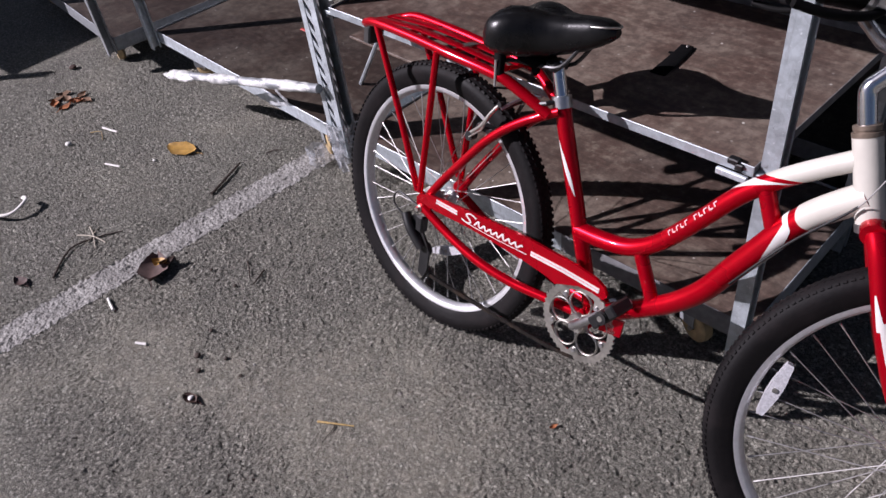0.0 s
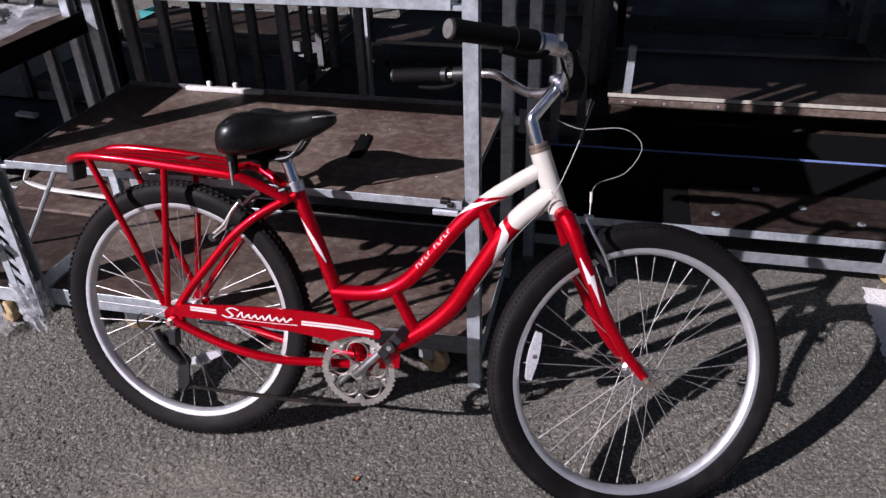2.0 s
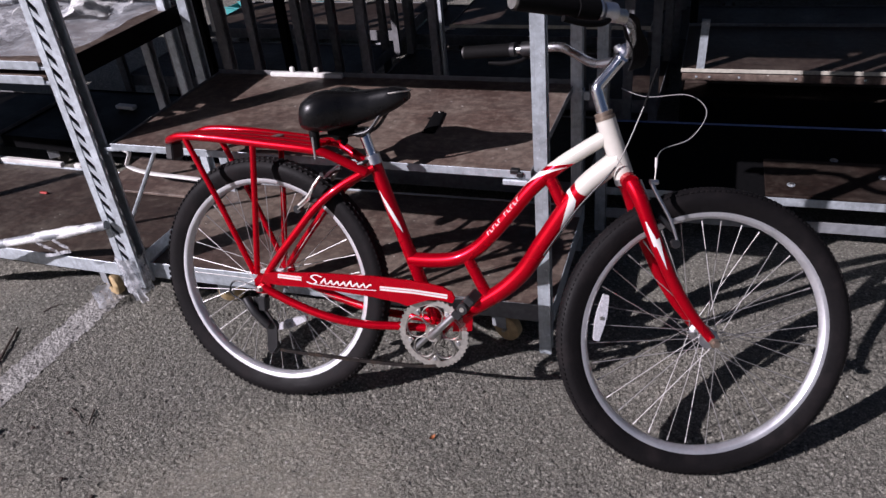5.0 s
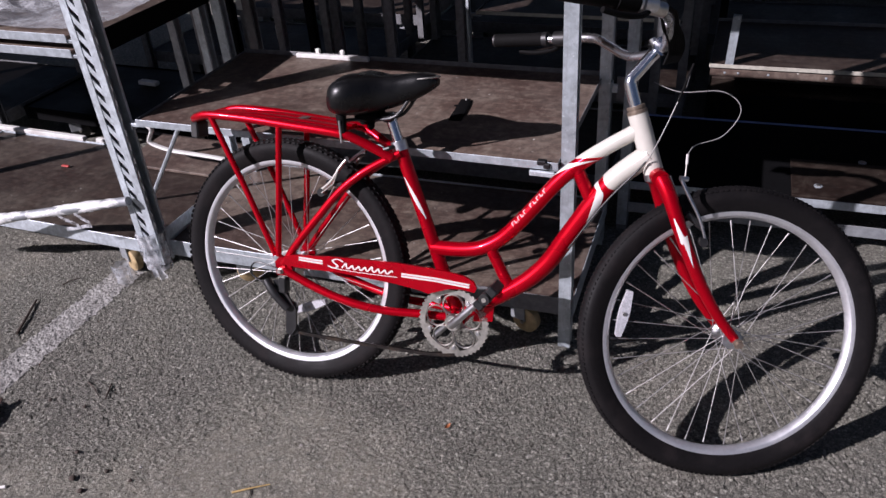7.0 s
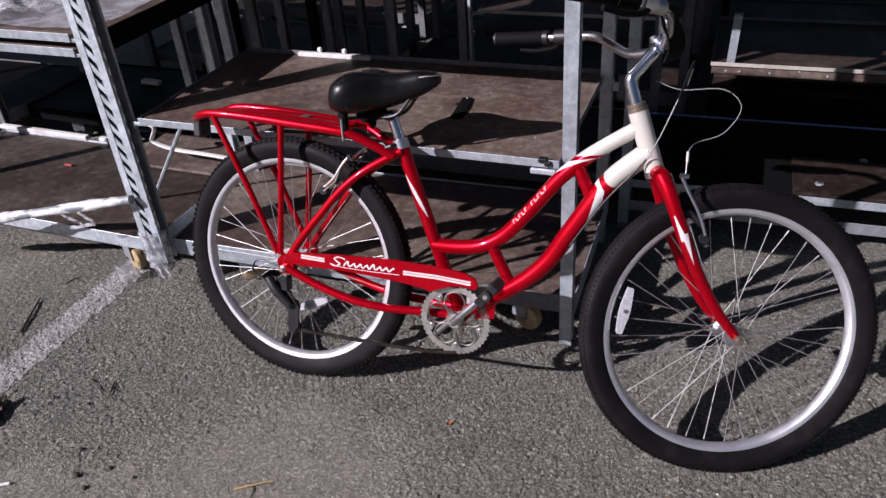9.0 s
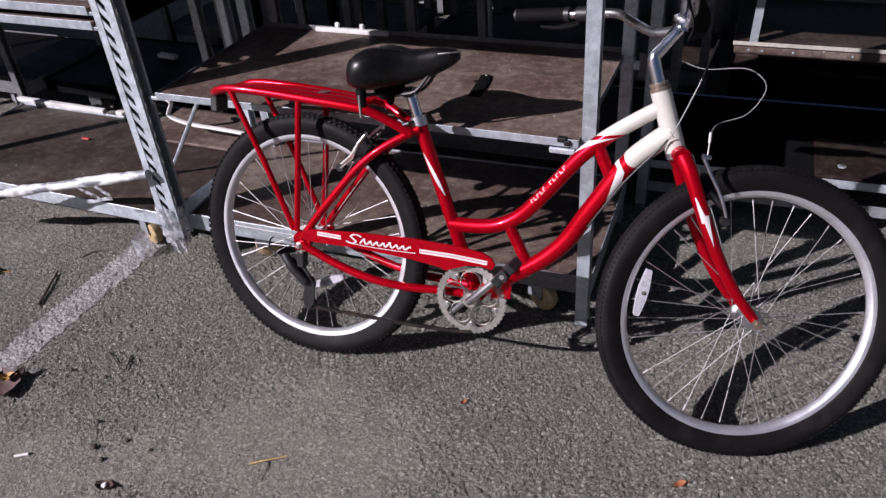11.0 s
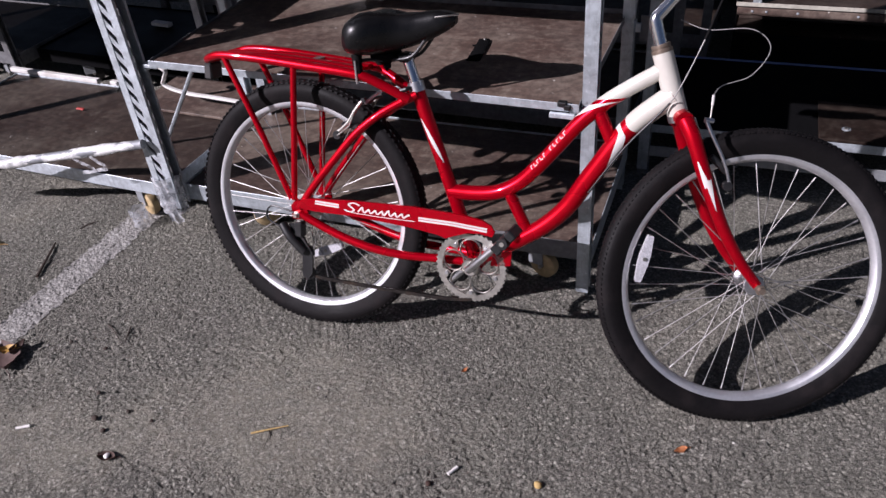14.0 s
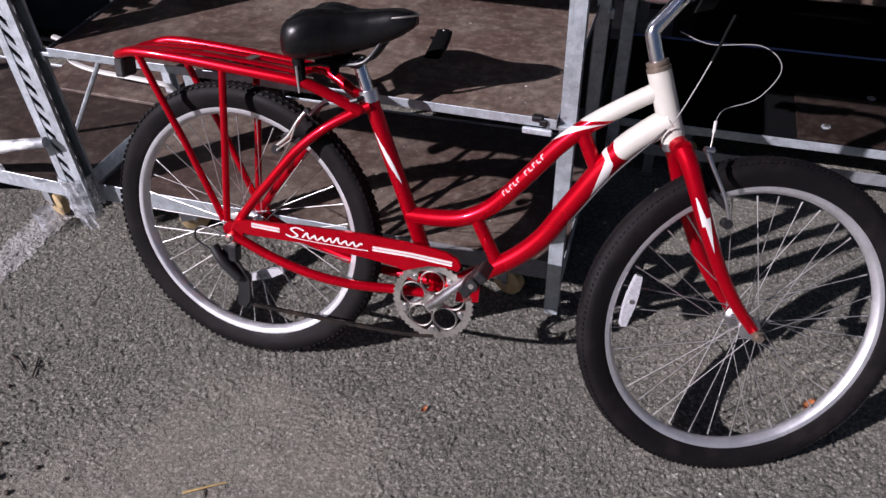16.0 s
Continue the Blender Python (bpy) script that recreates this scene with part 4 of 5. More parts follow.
part("stem_clamp", bar([TURNED @ V(0.880, -0.024, 0.944), TURNED @ V(0.880, 0.024, 0.944)], r=0.020, segs=20), CHROME, bike)
BARS = {1: [(0.878, 0.000, 0.936), (0.866, 0.030, 0.928), (0.834, 0.080, 0.926), (0.803, 0.136, 0.949), (0.774, 0.190, 0.970), (0.720, 0.236, 0.969), (0.640, 0.284, 0.966)],
        -1: [(0.878, 0.000, 0.936), (0.880, -0.040, 0.944), (0.868, -0.090, 0.968), (0.846, -0.150, 0.987), (0.810, -0.205, 0.992), (0.766, -0.248, 0.993), (0.700, -0.285, 0.994)]}
GRIPS = {1: [(0.668, 0.268, 0.967), (0.560, 0.330, 0.962)], -1: [(0.742, -0.266, 0.993), (0.604, -0.332, 0.995)]}
for s in (-1, 1):
    hb = [TURNED @ p for p in smooth_path(BARS[s])]
    part("handlebar", bar(hb, r=0.0111 if s < 0 else 0.0102, segs=16), BAR_METAL, bike, "shiny swept-back handlebar")
    g0, g1 = (TURNED @ V(*p) for p in GRIPS[s])
    gw = (g1 - g0).normalized()
    grip = part("grip", bar([g0, g1], r=0.0160 if s > 0 else 0.0175, segs=18), GRIP, bike, "black rubber grip")
    part("grip_cap", bar([g1 - gw * 0.002, g1 + gw * 0.005], r=0.0150, segs=18), BLACK if s > 0 else STEEL, grip)
    part("grip_collar", bar([g0 - gw * 0.012, g0], r=0.0175, segs=18), BLACK, grip)
    side = (AXIS.cross(gw)).normalized()
    upw = (TURNED @ (AXIS_LOW + AXIS) - TURNED @ AXIS_LOW).normalized()
    root = g0 - gw * 0.045
    lever = smooth_path([root - upw * 0.010, root + gw * 0.03 - upw * 0.026 - side * 0.010 * s, root + gw * 0.08 - upw * 0.034 - side * 0.018 * s, root + gw * 0.125 - upw * 0.030 - side * 0.020 * s], 5)
    part("brake_lever", bar(lever, r=0.0058, segs=10), GRIP, bike)
    part("lever_bracket", bar([root - gw * 0.012, root + gw * 0.016], r=0.0175, segs=16), ALLOY if s < 0 else BLACK, bike)
# twist shifter and the bracket beside it
g0, g1 = TURNED @ V(0.742, -0.266, 0.993), TURNED @ V(0.604, -0.332, 0.995)
gw = (g1 - g0).normalized()
part("twist_shifter", bar([g0 - gw * 0.016, g0 + gw * 0.030], r=0.0205, segs=20), GRIP, bike, "black twist shifter")
part("shifter_ring", bar([g0 - gw * 0.021, g0 - gw * 0.016], r=0.0200, segs=20), ALLOY, bike)
part("shifter_housing", bar([g0 - gw * 0.028 - AXIS * 0.004, g0 - gw * 0.078 - AXIS * 0.006], r=0.0135, segs=16), STEEL, bike, "grey shifter housing")
part("stem_bolt", bar([TURNED @ V(0.858, -0.006, 0.958), TURNED @ V(0.876, -0.010, 0.930)], r=0.0075, segs=10), ALLOY, bike)
TOWARDS = V(-0.20, -0.95, 0.12) * 0.0170      # the side of the bar on which the cables run
for k in range(8):                          # black cables bundled along the bend of the bar, dropping before the head tube
    q = (k - 3.5) * 0.0042
    run = [(0.818, -0.190, 0.990), (0.846, -0.150, 0.986), (0.868, -0.096, 0.970), (0.888, -0.056, 0.952), (0.900, -0.026, 0.932), (0.896, -0.012, 0.908)]
    part("cable", bar(smooth_path([TURNED @ (V(*p) + TOWARDS + V(q + 0.004 * (i > 2), 0.10 * q, 0.30 * q)) for i, p in enumerate(run)], 6), r=0.0026, segs=8), GRIP, bike)

# saddle and seat post
def saddle():
    bm = bmesh.new()
    sec = [(0.134, 0.030, 0.795, 0.764), (0.139, 0.066, 0.812, 0.752), (0.151, 0.092, 0.829, 0.746), (0.172, 0.106, 0.842, 0.744), (0.198, 0.104, 0.848, 0.746), (0.228, 0.084, 0.848, 0.752),
           (0.258, 0.058, 0.847, 0.760), (0.292, 0.043, 0.849, 0.772), (0.328, 0.036, 0.855, 0.787), (0.358, 0.031, 0.859, 0.803), (0.380, 0.023, 0.856, 0.818), (0.393, 0.009, 0.847, 0.829)]
    rings = []
    for x, w, zt, zb in sec:
        ring = []
        for j in range(20):
            a = 2 * math.pi * j / 20
            c, s_ = math.cos(a), math.sin(a)
            yy = w * math.copysign(abs(c) ** 0.75, c)
            mid, hh = (zt + zb) / 2, (zt - zb) / 2
            zz = mid + hh * math.copysign(abs(s_) ** 0.7, s_)
            if s_ > 0.3:
                zz -= 0.010 * math.exp(-(yy / 0.022) ** 2) * (1 if x < 0.27 else 0.35)
            ring.append(bm.verts.new((x, yy, zz)))
        rings.append(ring)
    for a, b in zip(rings, rings[1:]):
        for j in range(20):
            bm.faces.new((a[j], a[(j + 1) % 20], b[(j + 1) % 20], b[j]))
    bm.faces.new(rings[0][::-1])
    bm.faces.new(rings[-1])
    bmesh.ops.subdivide_edges(bm, edges=bm.edges, cuts=1, use_grid_fill=True, smooth=0.6)
    return bm


part("saddle", saddle(), VINYL, bike, "wide black padded vinyl saddle")
part("saddle_piping", bar(smooth_path([V(0.352, -0.030, 0.842), V(0.376, -0.024, 0.846), V(0.391, -0.010, 0.848), V(0.3945, 0.0, 0.848), V(0.391, 0.010, 0.848), V(0.376, 0.024, 0.846), V(0.352, 0.030, 0.842)], 4), r=0.0021, segs=8), STEEL, bike, "grey trim round the saddle nose")
part("seat_post", bar([V(0.299, 0, 0.676), V(0.270, 0, 0.752)], r=0.0132, segs=18), CHROME, bike, "polished seat post")
part("seat_clamp", bar([V(0.302, 0, 0.668), V(0.294, 0, 0.690)], r=0.0195, segs=20), ALLOY, bike)
part("clamp_lever", bar([V(0.294, -0.010, 0.680), V(0.283, -0.030, 0.676), V(0.262, -0.032, 0.668)], r=0.005, segs=8), BLACK, bike)
for s in (-1, 1):
    part("saddle_rail", bar(smooth_path([V(0.330, 0.020 * s, 0.796), V(0.296, 0.022 * s, 0.752), V(0.250, 0.024 * s, 0.740), V(0.190, 0.034 * s, 0.736), V(0.160, 0.050 * s, 0.730)], 4), r=0.0042, segs=8), BLACK, bike)
    part("saddle_bracket", bar([V(0.166, 0.050 * s, 0.748), V(0.174, 0.056 * s, 0.716), V(0.179, 0.056 * s, 0.698)], r=(0.013, 0.007), segs=12), GRIP, bike)
    part("bracket_bolt", bar([V(0.176, 0.066 * s, 0.684), V(0.170, 0.066 * s, 0.736)], r=0.0026, segs=8), SPOKE, bike)
part("saddle_base", boxes(((0.190, -0.036, 0.732), (0.250, 0.036, 0.758)), ((0.212, -0.012, 0.708), (0.230, 0.012, 0.736)), bevel=0.009), DULL_BLACK, bike, "black saddle undercarriage", smooth=False)
part("saddle_clamp", boxes(((0.256, -0.022, 0.734), (0.286, 0.022, 0.756)), bevel=0.006), BLACK, bike, smooth=False)

# luggage rack
for s in (-1, 1):
    side = smooth_path([V(-0.272, 0.034 * s, 0.696), V(-0.245, 0.056 * s, 0.706), V(-0.200, 0.064 * s, 0.717), V(-0.087, 0.064 * s, 0.717), V(0.043, 0.062 * s, 0.711), V(0.160, 0.056 * s, 0.704), V(0.205, 0.046 * s, 0.692), V(0.290, 0.024 * s, 0.652)], 5)
    part("rack_rail", bar(side, r=(0.0098, 0.0118), segs=14), RED, bike)
    part("rack_slat", bar(smooth_path([V(-0.235, 0.022 * s, 0.713), V(-0.100, 0.022 * s, 0.722), V(0.040, 0.022 * s, 0.719), V(0.165, 0.022 * s, 0.712)], 4), r=0.0135, segs=12, flat=0.32), RED, bike)
    part("rack_stay", bar([V(-0.196, 0.066 * s, 0.712), V(-0.100, 0.068 * s, 0.540), V(-0.016, 0.068 * s, 0.372)], r=0.0078, segs=12), RED, bike)
    part("rack_stay", bar([V(0.003, 0.066 * s, 0.706), V(-0.001, 0.068 * s, 0.540), V(-0.008, 0.068 * s, 0.372)], r=0.0078, segs=12), RED, bike)
part("rack_end", bar(smooth_path([V(-0.272, -0.034, 0.696), V(-0.284, 0, 0.692), V(-0.272, 0.034, 0.696)], 4), r=0.0092, segs=12), RED, bike)
for x, z in ((-0.11, 0.716), (0.03, 0.712), (0.155, 0.705)):
    part("rack_crossbar", bar([V(x, -0.062, z), V(x, 0.062, z)], r=0.0050, segs=10), RED, bike)
part("rack_plate", boxes(((0.024, -0.026, 0.7205), (0.044, 0.026, 0.7232)), bevel=0.001), STEEL, bike, "small steel clamp plate on the rack", smooth=False)
part("rear_reflector", boxes(((-0.296, -0.024, 0.642), (-0.272, 0.024, 0.684)), bevel=0.004), BLACK, bike, "black rear reflector housing", smooth=False)

# drive
GUARD_TOP = [(0.017, 0.378), (0.042, 0.385), (0.172, 0.399), (0.326, 0.410), (0.457, 0.409), (0.505, 0.404), (0.526, 0.395), (0.535, 0.380)]
GUARD_LOW = [(0.530, 0.368), (0.500, 0.371), (0.470, 0.368), (0.440, 0.356), (0.415, 0.345), (0.394, 0.350), (0.327, 0.356), (0.172, 0.359), (0.058, 0.353), (0.016, 0.355)]
guard = part("chain_guard", plate(GUARD_TOP + GUARD_LOW, -0.079, -0.072), RED, bike, "glossy red chain guard with a white stripe", smooth=False)
for dz in (0.0, 0.0062):                    # each stripe is a pair of lines
    part("guard_stripe", plate([(0.060, 0.3735 + dz), (0.128, 0.3740 + dz), (0.128, 0.3783 + dz), (0.060, 0.3778 + dz)], -0.0805, -0.079), WHITE_DECAL, guard, "white stripe decal", smooth=False)
    part("guard_stripe", plate([(0.344, 0.3765 + dz), (0.430, 0.3795 + dz), (0.517, 0.3775 + dz), (0.518, 0.3818 + dz), (0.430, 0.3838 + dz), (0.344, 0.3808 + dz)], -0.0805, -0.079), WHITE_DECAL, guard, "white stripe decal", smooth=False)
part("guard_tail", plate([(0.528, 0.322), (0.574, 0.333), (0.573, 0.296), (0.524, 0.287)], -0.060, -0.054), RED, bike, smooth=False)
# the maker's mark is a plain white flourish
def ribbon(pts, w, y):
    """A flat stroke in the guard's plane."""
    pts = smooth_path([V(x, 0, z) for x, z in pts], 5)
    bm = bmesh.new()
    prev = None
    for i, p in enumerate(pts):
        way = (pts[min(i + 1, len(pts) - 1)] - pts[max(i - 1, 0)]).normalized()
        side = V(-way.z, 0, way.x)
        k = w * (0.65 + 0.55 * abs(way.z))
        cur = (bm.verts.new(p + side * k + V(0, y, 0)), bm.verts.new(p - side * k + V(0, y, 0)))
        if prev:
            bm.faces.new((prev[0], prev[1], cur[1], cur[0]))
        prev = cur
    return bm


wave = []
for k in range(8):                          # one running wave, taller at its head
    x0, z0 = 0.182 + k * 0.0178, 0.3735 + k * 0.0007
    wave += [(x0, z0), (x0 + 0.0115, z0 + (0.0135 if k in (0, 4) else 0.0098)), (x0 + 0.0130, z0 + 0.0065)]
part("guard_mark", ribbon(wave, 0.0019, -0.0806), WHITE_DECAL, guard, "white wavy flourish decal", smooth=False)
part("guard_mark", ribbon([(0.186, 0.3905), (0.170, 0.3945), (0.156, 0.3885), (0.163, 0.3825), (0.171, 0.3765), (0.160, 0.3700), (0.143, 0.3735)], 0.0021, -0.0807), WHITE_DECAL, guard, "white curl decal", smooth=False)
part("guard_mark", ribbon([(0.150, 0.3695), (0.200, 0.3690), (0.260, 0.3705), (0.334, 0.3745)], 0.0013, -0.0806), WHITE_DECAL, guard, "thin white underline decal", smooth=False)
CR = V(0.475, -0.058, 0.274)


def chainring():
    bm = bmesh.new()
    n, teeth = 176, 44
    rin = 0.0735

    def ring(y):
        return [bm.verts.new((0, y, 0)) for _ in range(n)], [bm.verts.new((0, y, 0)) for _ in range(n)]
    rows = []
    for y in (-0.002, 0.002):
        o, i_ = ring(y)
        for k in range(n):
            a = 2 * math.pi * k / n
            ro = 0.0900 if (k % 4) in (0, 1) else 0.0865
            o[k].co = (ro * math.cos(a), y, ro * math.sin(a))
            i_[k].co = (rin * math.cos(a), y, rin * math.sin(a))
        rows.append((o, i_))
    (o0, i0), (o1, i1) = rows
    for k in range(n):
        j = (k + 1) % n
        bm.faces.new((o0[k], o0[j], i0[j], i0[k]))
        bm.faces.new((o1[k], i1[k], i1[j], o1[j]))
        bm.faces.new((o0[k], o1[k], o1[j], o0[j]))
        bm.faces.new((i0[k], i0[j], i1[j], i1[k]))
    # five round openings: the spider is the web left between them
    for k in range(5):
        a = 2 * math.pi * (k + 0.3) / 5
        c = V(0.0455 * math.cos(a), 0, 0.0455 * math.sin(a))
        pts = [c + V(0.0262 * math.cos(b), 0, 0.0262 * math.sin(b)) for b in (2 * math.pi * q / 24 for q in range(25))]
        tube(bm, pts, 0.0034, 6, False, 0.6)
        a2 = a + math.pi / 5
        wedge = [(0.0755, a2 - 0.20), (0.0755, a2 + 0.20), (0.056, a2 + 0.05), (0.058, a2 - 0.05)]
        lo = [bm.verts.new((r * math.cos(t_), -0.002, r * math.sin(t_))) for r, t_ in wedge]
        hi = [bm.verts.new((r * math.cos(t_), 0.002, r * math.sin(t_))) for r, t_ in wedge]
        bm.faces.new(lo)
        bm.faces.new(hi[::-1])
        for i in range(4):
            bm.faces.new((lo[i], hi[i], hi[(i + 1) % 4], lo[(i + 1) % 4]))
    bmesh.ops.recalc_face_normals(bm, faces=bm.faces)
    return bm


ringo = part("chainring", chainring(), STEEL, bike, "dull steel chainring with five round openings", smooth=False)
ringo.matrix_local = Matrix.Translation(CR)
part("chainring_boss", lathe([(0.0, -0.008), (0.019, -0.008), (0.0225, -0.003), (0.0225, 0.003), (0.0, 0.003)], 28, False), STEEL, ringo)
for k in range(5):
    a = 2 * math.pi * (k + 0.8) / 5
    part("chainring_bolt", bar([V(0.0655 * math.cos(a), -0.0055, 0.0655 * math.sin(a)), V(0.0655 * math.cos(a), 0.0, 0.0655 * math.sin(a))], r=0.0048, segs=10), ALLOY, ringo)
PEDAL = V(0.582, -0.100, 0.392)
part("crank_arm", bar([CR + V(0, -0.012, 0), CR + V(0.02, -0.022, 0.022), PEDAL + V(0.006, 0.010, 0.006)], r=(0.0155, 0.0115), segs=14, flat=0.7), ALLOY, bike, "scratched alloy crank arm")
FAR_PEDAL = 2 * V(0.475, 0, 0.274) - V(PEDAL.x, 0.0, PEDAL.z)
part("crank_arm", bar([V(0.475, 0.062, 0.274), V(FAR_PEDAL.x, 0.082, FAR_PEDAL.z)], r=(0.0145, 0.0115), segs=14, flat=0.7), ALLOY, bike)


def pedal(place, s):
    th = part("pedal", bar([V(0, 0, 0), V(0, 0.064 * s, 0)], r=0.0135, segs=14), BLACK, bike, "black plastic pedal")
    th.matrix_local = place
    for x in (-0.022, 0.024):
        part("pedal_plate", boxes(((x - 0.010, min(0.008 * s, 0.064 * s), -0.012), (x + 0.010, max(0.008 * s, 0.064 * s), 0.012)), bevel=0.003), BLACK, th, smooth=False)
    part("pedal_cap", bar([V(0, 0.064 * s, 0), V(0, 0.068 * s, 0)], r=0.0125, segs=16), BLACK, th)
    part("pedal_bolt", bar([V(0, 0.068 * s, 0), V(0, 0.069 * s, 0)], r=0.0055, segs=12), STEEL, th)
    for y in (0.016 * s, 0.052 * s):
        part("pedal_end", boxes(((-0.024, y - 0.004, -0.008), (0.026, y + 0.004, 0.008)), bevel=0.003), BLACK, th, smooth=False)


pedal(Matrix.Translation(PEDAL) @ Matrix.Rotation(radians(-52), 4, "Y"), -1)
pedal(Matrix.Translation(V(FAR_PEDAL.x, 0.090, FAR_PEDAL.z)) @ Matrix.Rotation(radians(-20), 4, "Y"), 1)


def chain():
    """Links along the lower run, and the upper run that shows above the stay."""
    bm = bmesh.new()
    runs = [smooth_path([V(0.475, -0.058, 0.188), V(0.400, -0.057, 0.176), V(0.230, -0.056, 0.166), V(0.060, -0.055, 0.160), V(0.022, -0.055, 0.166)], 10), smooth_path([V(0.475, -0.058, 0.362), V(0.250, -0.056, 0.366), V(0.010, -0.055, 0.368)], 10)]
    for run in runs:
        lens_ = [0.0]
        for a, b in zip(run, run[1:]):
            lens_.append(lens_[-1] + (b - a).length)
        d, i = 0.0, 0
        k = 0
        while d < lens_[-1] - 0.013:
            while lens_[i + 1] < d:
                i += 1
            f = (d - lens_[i]) / (lens_[i + 1] - lens_[i])
            p = run[i].lerp(run[i + 1], f)
            way = (run[i + 1] - run[i]).normalized()
            ang = math.atan2(way.z, way.x)
            w = 0.0035 if k % 2 else 0.0022
            block(bm, (-0.0075, -w, -0.0042), (0.0075, w, 0.0042), 0, Matrix.Translation(p) @ Matrix.Rotation(-ang, 4, "Y"))
            d += 0.0127
            k += 1
    return bm


tagged(part("chain", chain(), CHAIN, bike, "dark oily chain", smooth=False), kind="stuff")
part("freewheel", lathe([(0.008, -0.046), (0.026, -0.046), (0.030, -0.040), (0.034, -0.034), (0.042, -0.028), (0.042, -0.024), (0.008, -0.024)], 40), STEEL, rear, "dark stepped sprocket cluster")
der = part("derailleur", boxes(((-0.010, -0.074, 0.270), (0.014, -0.050, 0.312)), bevel=0.004), BLACK, bike, "black rear derailleur", smooth=False)
part("derailleur_cage", plate([(-0.030, 0.300), (-0.012, 0.306), (0.038, 0.228), (0.036, 0.172), (0.022, 0.152), (0.006, 0.158), (0.008, 0.216)], -0.066, -0.060), BLACK, der, smooth=False)
for x, z in ((0.018, 0.226), (0.020, 0.168)):
    part("jockey_wheel", lathe([(0.004, -0.060), (0.019, -0.060), (0.019, -0.052), (0.004, -0.052)], 22), BLACK, der).matrix_local = Matrix.Translation((x, 0, z))
part("derailleur_body", bar(smooth_path([V(-0.046, -0.070, 0.300), V(-0.020, -0.076, 0.270), V(0.016, -0.070, 0.232)], 4), r=0.0125, segs=10), BLACK, der)
part("gear_cable", bar(smooth_path([V(0.070, -0.066, 0.312), V(0.000, -0.072, 0.335), V(-0.075, -0.072, 0.345), V(-0.092, -0.070, 0.310), V(-0.050, -0.070, 0.288)], 6), r=0.0024, segs=8), BLACK, bike)

# brakes
for s in (-1, 1):
    part("rear_brake_arm", bar(smooth_path([V(0.111, 0.050 * s, 0.557), V(0.141, 0.052 * s, 0.584), V(0.160, 0.050 * s, 0.616), V(0.178, 0.046 * s, 0.641)], 4), r=(0.0054, 0.0040), segs=10), STEEL, bike, "silver linear-pull brake arm")
    part("brake_pad", boxes(((0.118, min(0.020 * s, 0.044 * s), 0.568), (0.170, max(0.020 * s, 0.044 * s), 0.582)), bevel=0.003), BLACK, bike, smooth=False)
    arm = [TURNED @ p for p in smooth_path([V(1.004, 0.050 * s, 0.552), V(0.986, 0.052 * s, 0.596), V(0.958, 0.050 * s, 0.643), V(0.942, 0.046 * s, 0.673)], 4)]
    part("front_brake_arm", bar(arm, r=(0.0030, 0.0044), segs=10), ALLOY, bike, "silver linear-pull brake arm")
    part("brake_joint", bar([TURNED @ V(1.000, 0.040 * s, 0.546), TURNED @ V(1.000, 0.058 * s, 0.546)], r=0.0095, segs=12), BLACK, bike)
    part("brake_pad", boxes(((-0.026, -0.006, -0.007), (0.026, 0.006, 0.007)), bevel=0.003), BLACK, bike, smooth=False).matrix_local = TURNED @ Matrix.Translation((0.982, 0.036 * s, 0.588)) @ Matrix.Rotation(radians(38), 4, "Y")
for s in (-1, 1):
    part("brake_joint", bar([V(0.112, 0.038 * s, 0.552), V(0.112, 0.056 * s, 0.552)], r=0.0105, segs=14), BLACK, bike)
    part("brake_joint", bar([V(0.181, 0.038 * s, 0.643), V(0.181, 0.050 * s, 0.643)], r=0.0058, segs=12), BLACK, bike)
part("brake_noodle", bar(smooth_path([V(0.186, -0.048, 0.636), V(0.196, -0.020, 0.650), V(0.212, 0.005, 0.664), V(0.238, 0.012, 0.668)], 5), r=0.0036, segs=8), ALLOY, bike)
part("brake_boot", bar(smooth_path([V(0.187, -0.040, 0.636), V(0.190, 0.0, 0.642), V(0.187, 0.040, 0.636)], 4), r=(0.0055, 0.0030), segs=8), BLACK, bike)
part("brake_spring", bar([V(0.116, -0.058, 0.552), V(0.150, -0.060, 0.580), V(0.160, -0.054, 0.612)], r=0.0018, segs=6), STEEL, bike)
part("brake_cable", bar(smooth_path([V(0.9585, 0.0, 0.727), V(0.970, 0.03, 0.744), V(1.022, 0.05, 0.767), V(1.049, 0.05, 0.823), V(1.009, 0.05, 0.857), V(0.924, 0.05, 0.850), V(0.868, 0.05, 0.866)], 8), r=0.0009, segs=8), WIRE, bike, "looping brake cable")
part("cable_ferrule", bar([V(0.9585, 0.0, 0.7290), V(0.9593, 0.0, 0.7080)], r=0.0030, segs=10), WHITE_DECAL, bike, "pale cable ferrule")
part("brake_link", bar([V(0.9593, 0.0, 0.7080), V(0.9598, -0.004, 0.6800)], r=0.0016, segs=8), STEEL, bike)
part("brake_joint", bar([V(0.9500, -0.012, 0.6790), V(0.9660, -0.004, 0.6770)], r=0.0056, segs=12), ALLOY, bike)
CABLE_RUN = smooth_path([V(0.950, -0.05, 0.918), V(0.942, -0.05, 0.890), V(0.929, -0.05, 0.842), V(0.896, -0.045, 0.747), V(0.872, -0.030, 0.700), V(0.800, -0.024, 0.607), V(0.730, -0.022, 0.492)], 6)
part("gear_cable", bar(CABLE_RUN[:13], r=0.0024, segs=8), GRIP, bike, "black cable housing")
part("gear_cable", bar(CABLE_RUN[12:24], r=0.0011, segs=8), WIRE, bike, "bare steel cable")
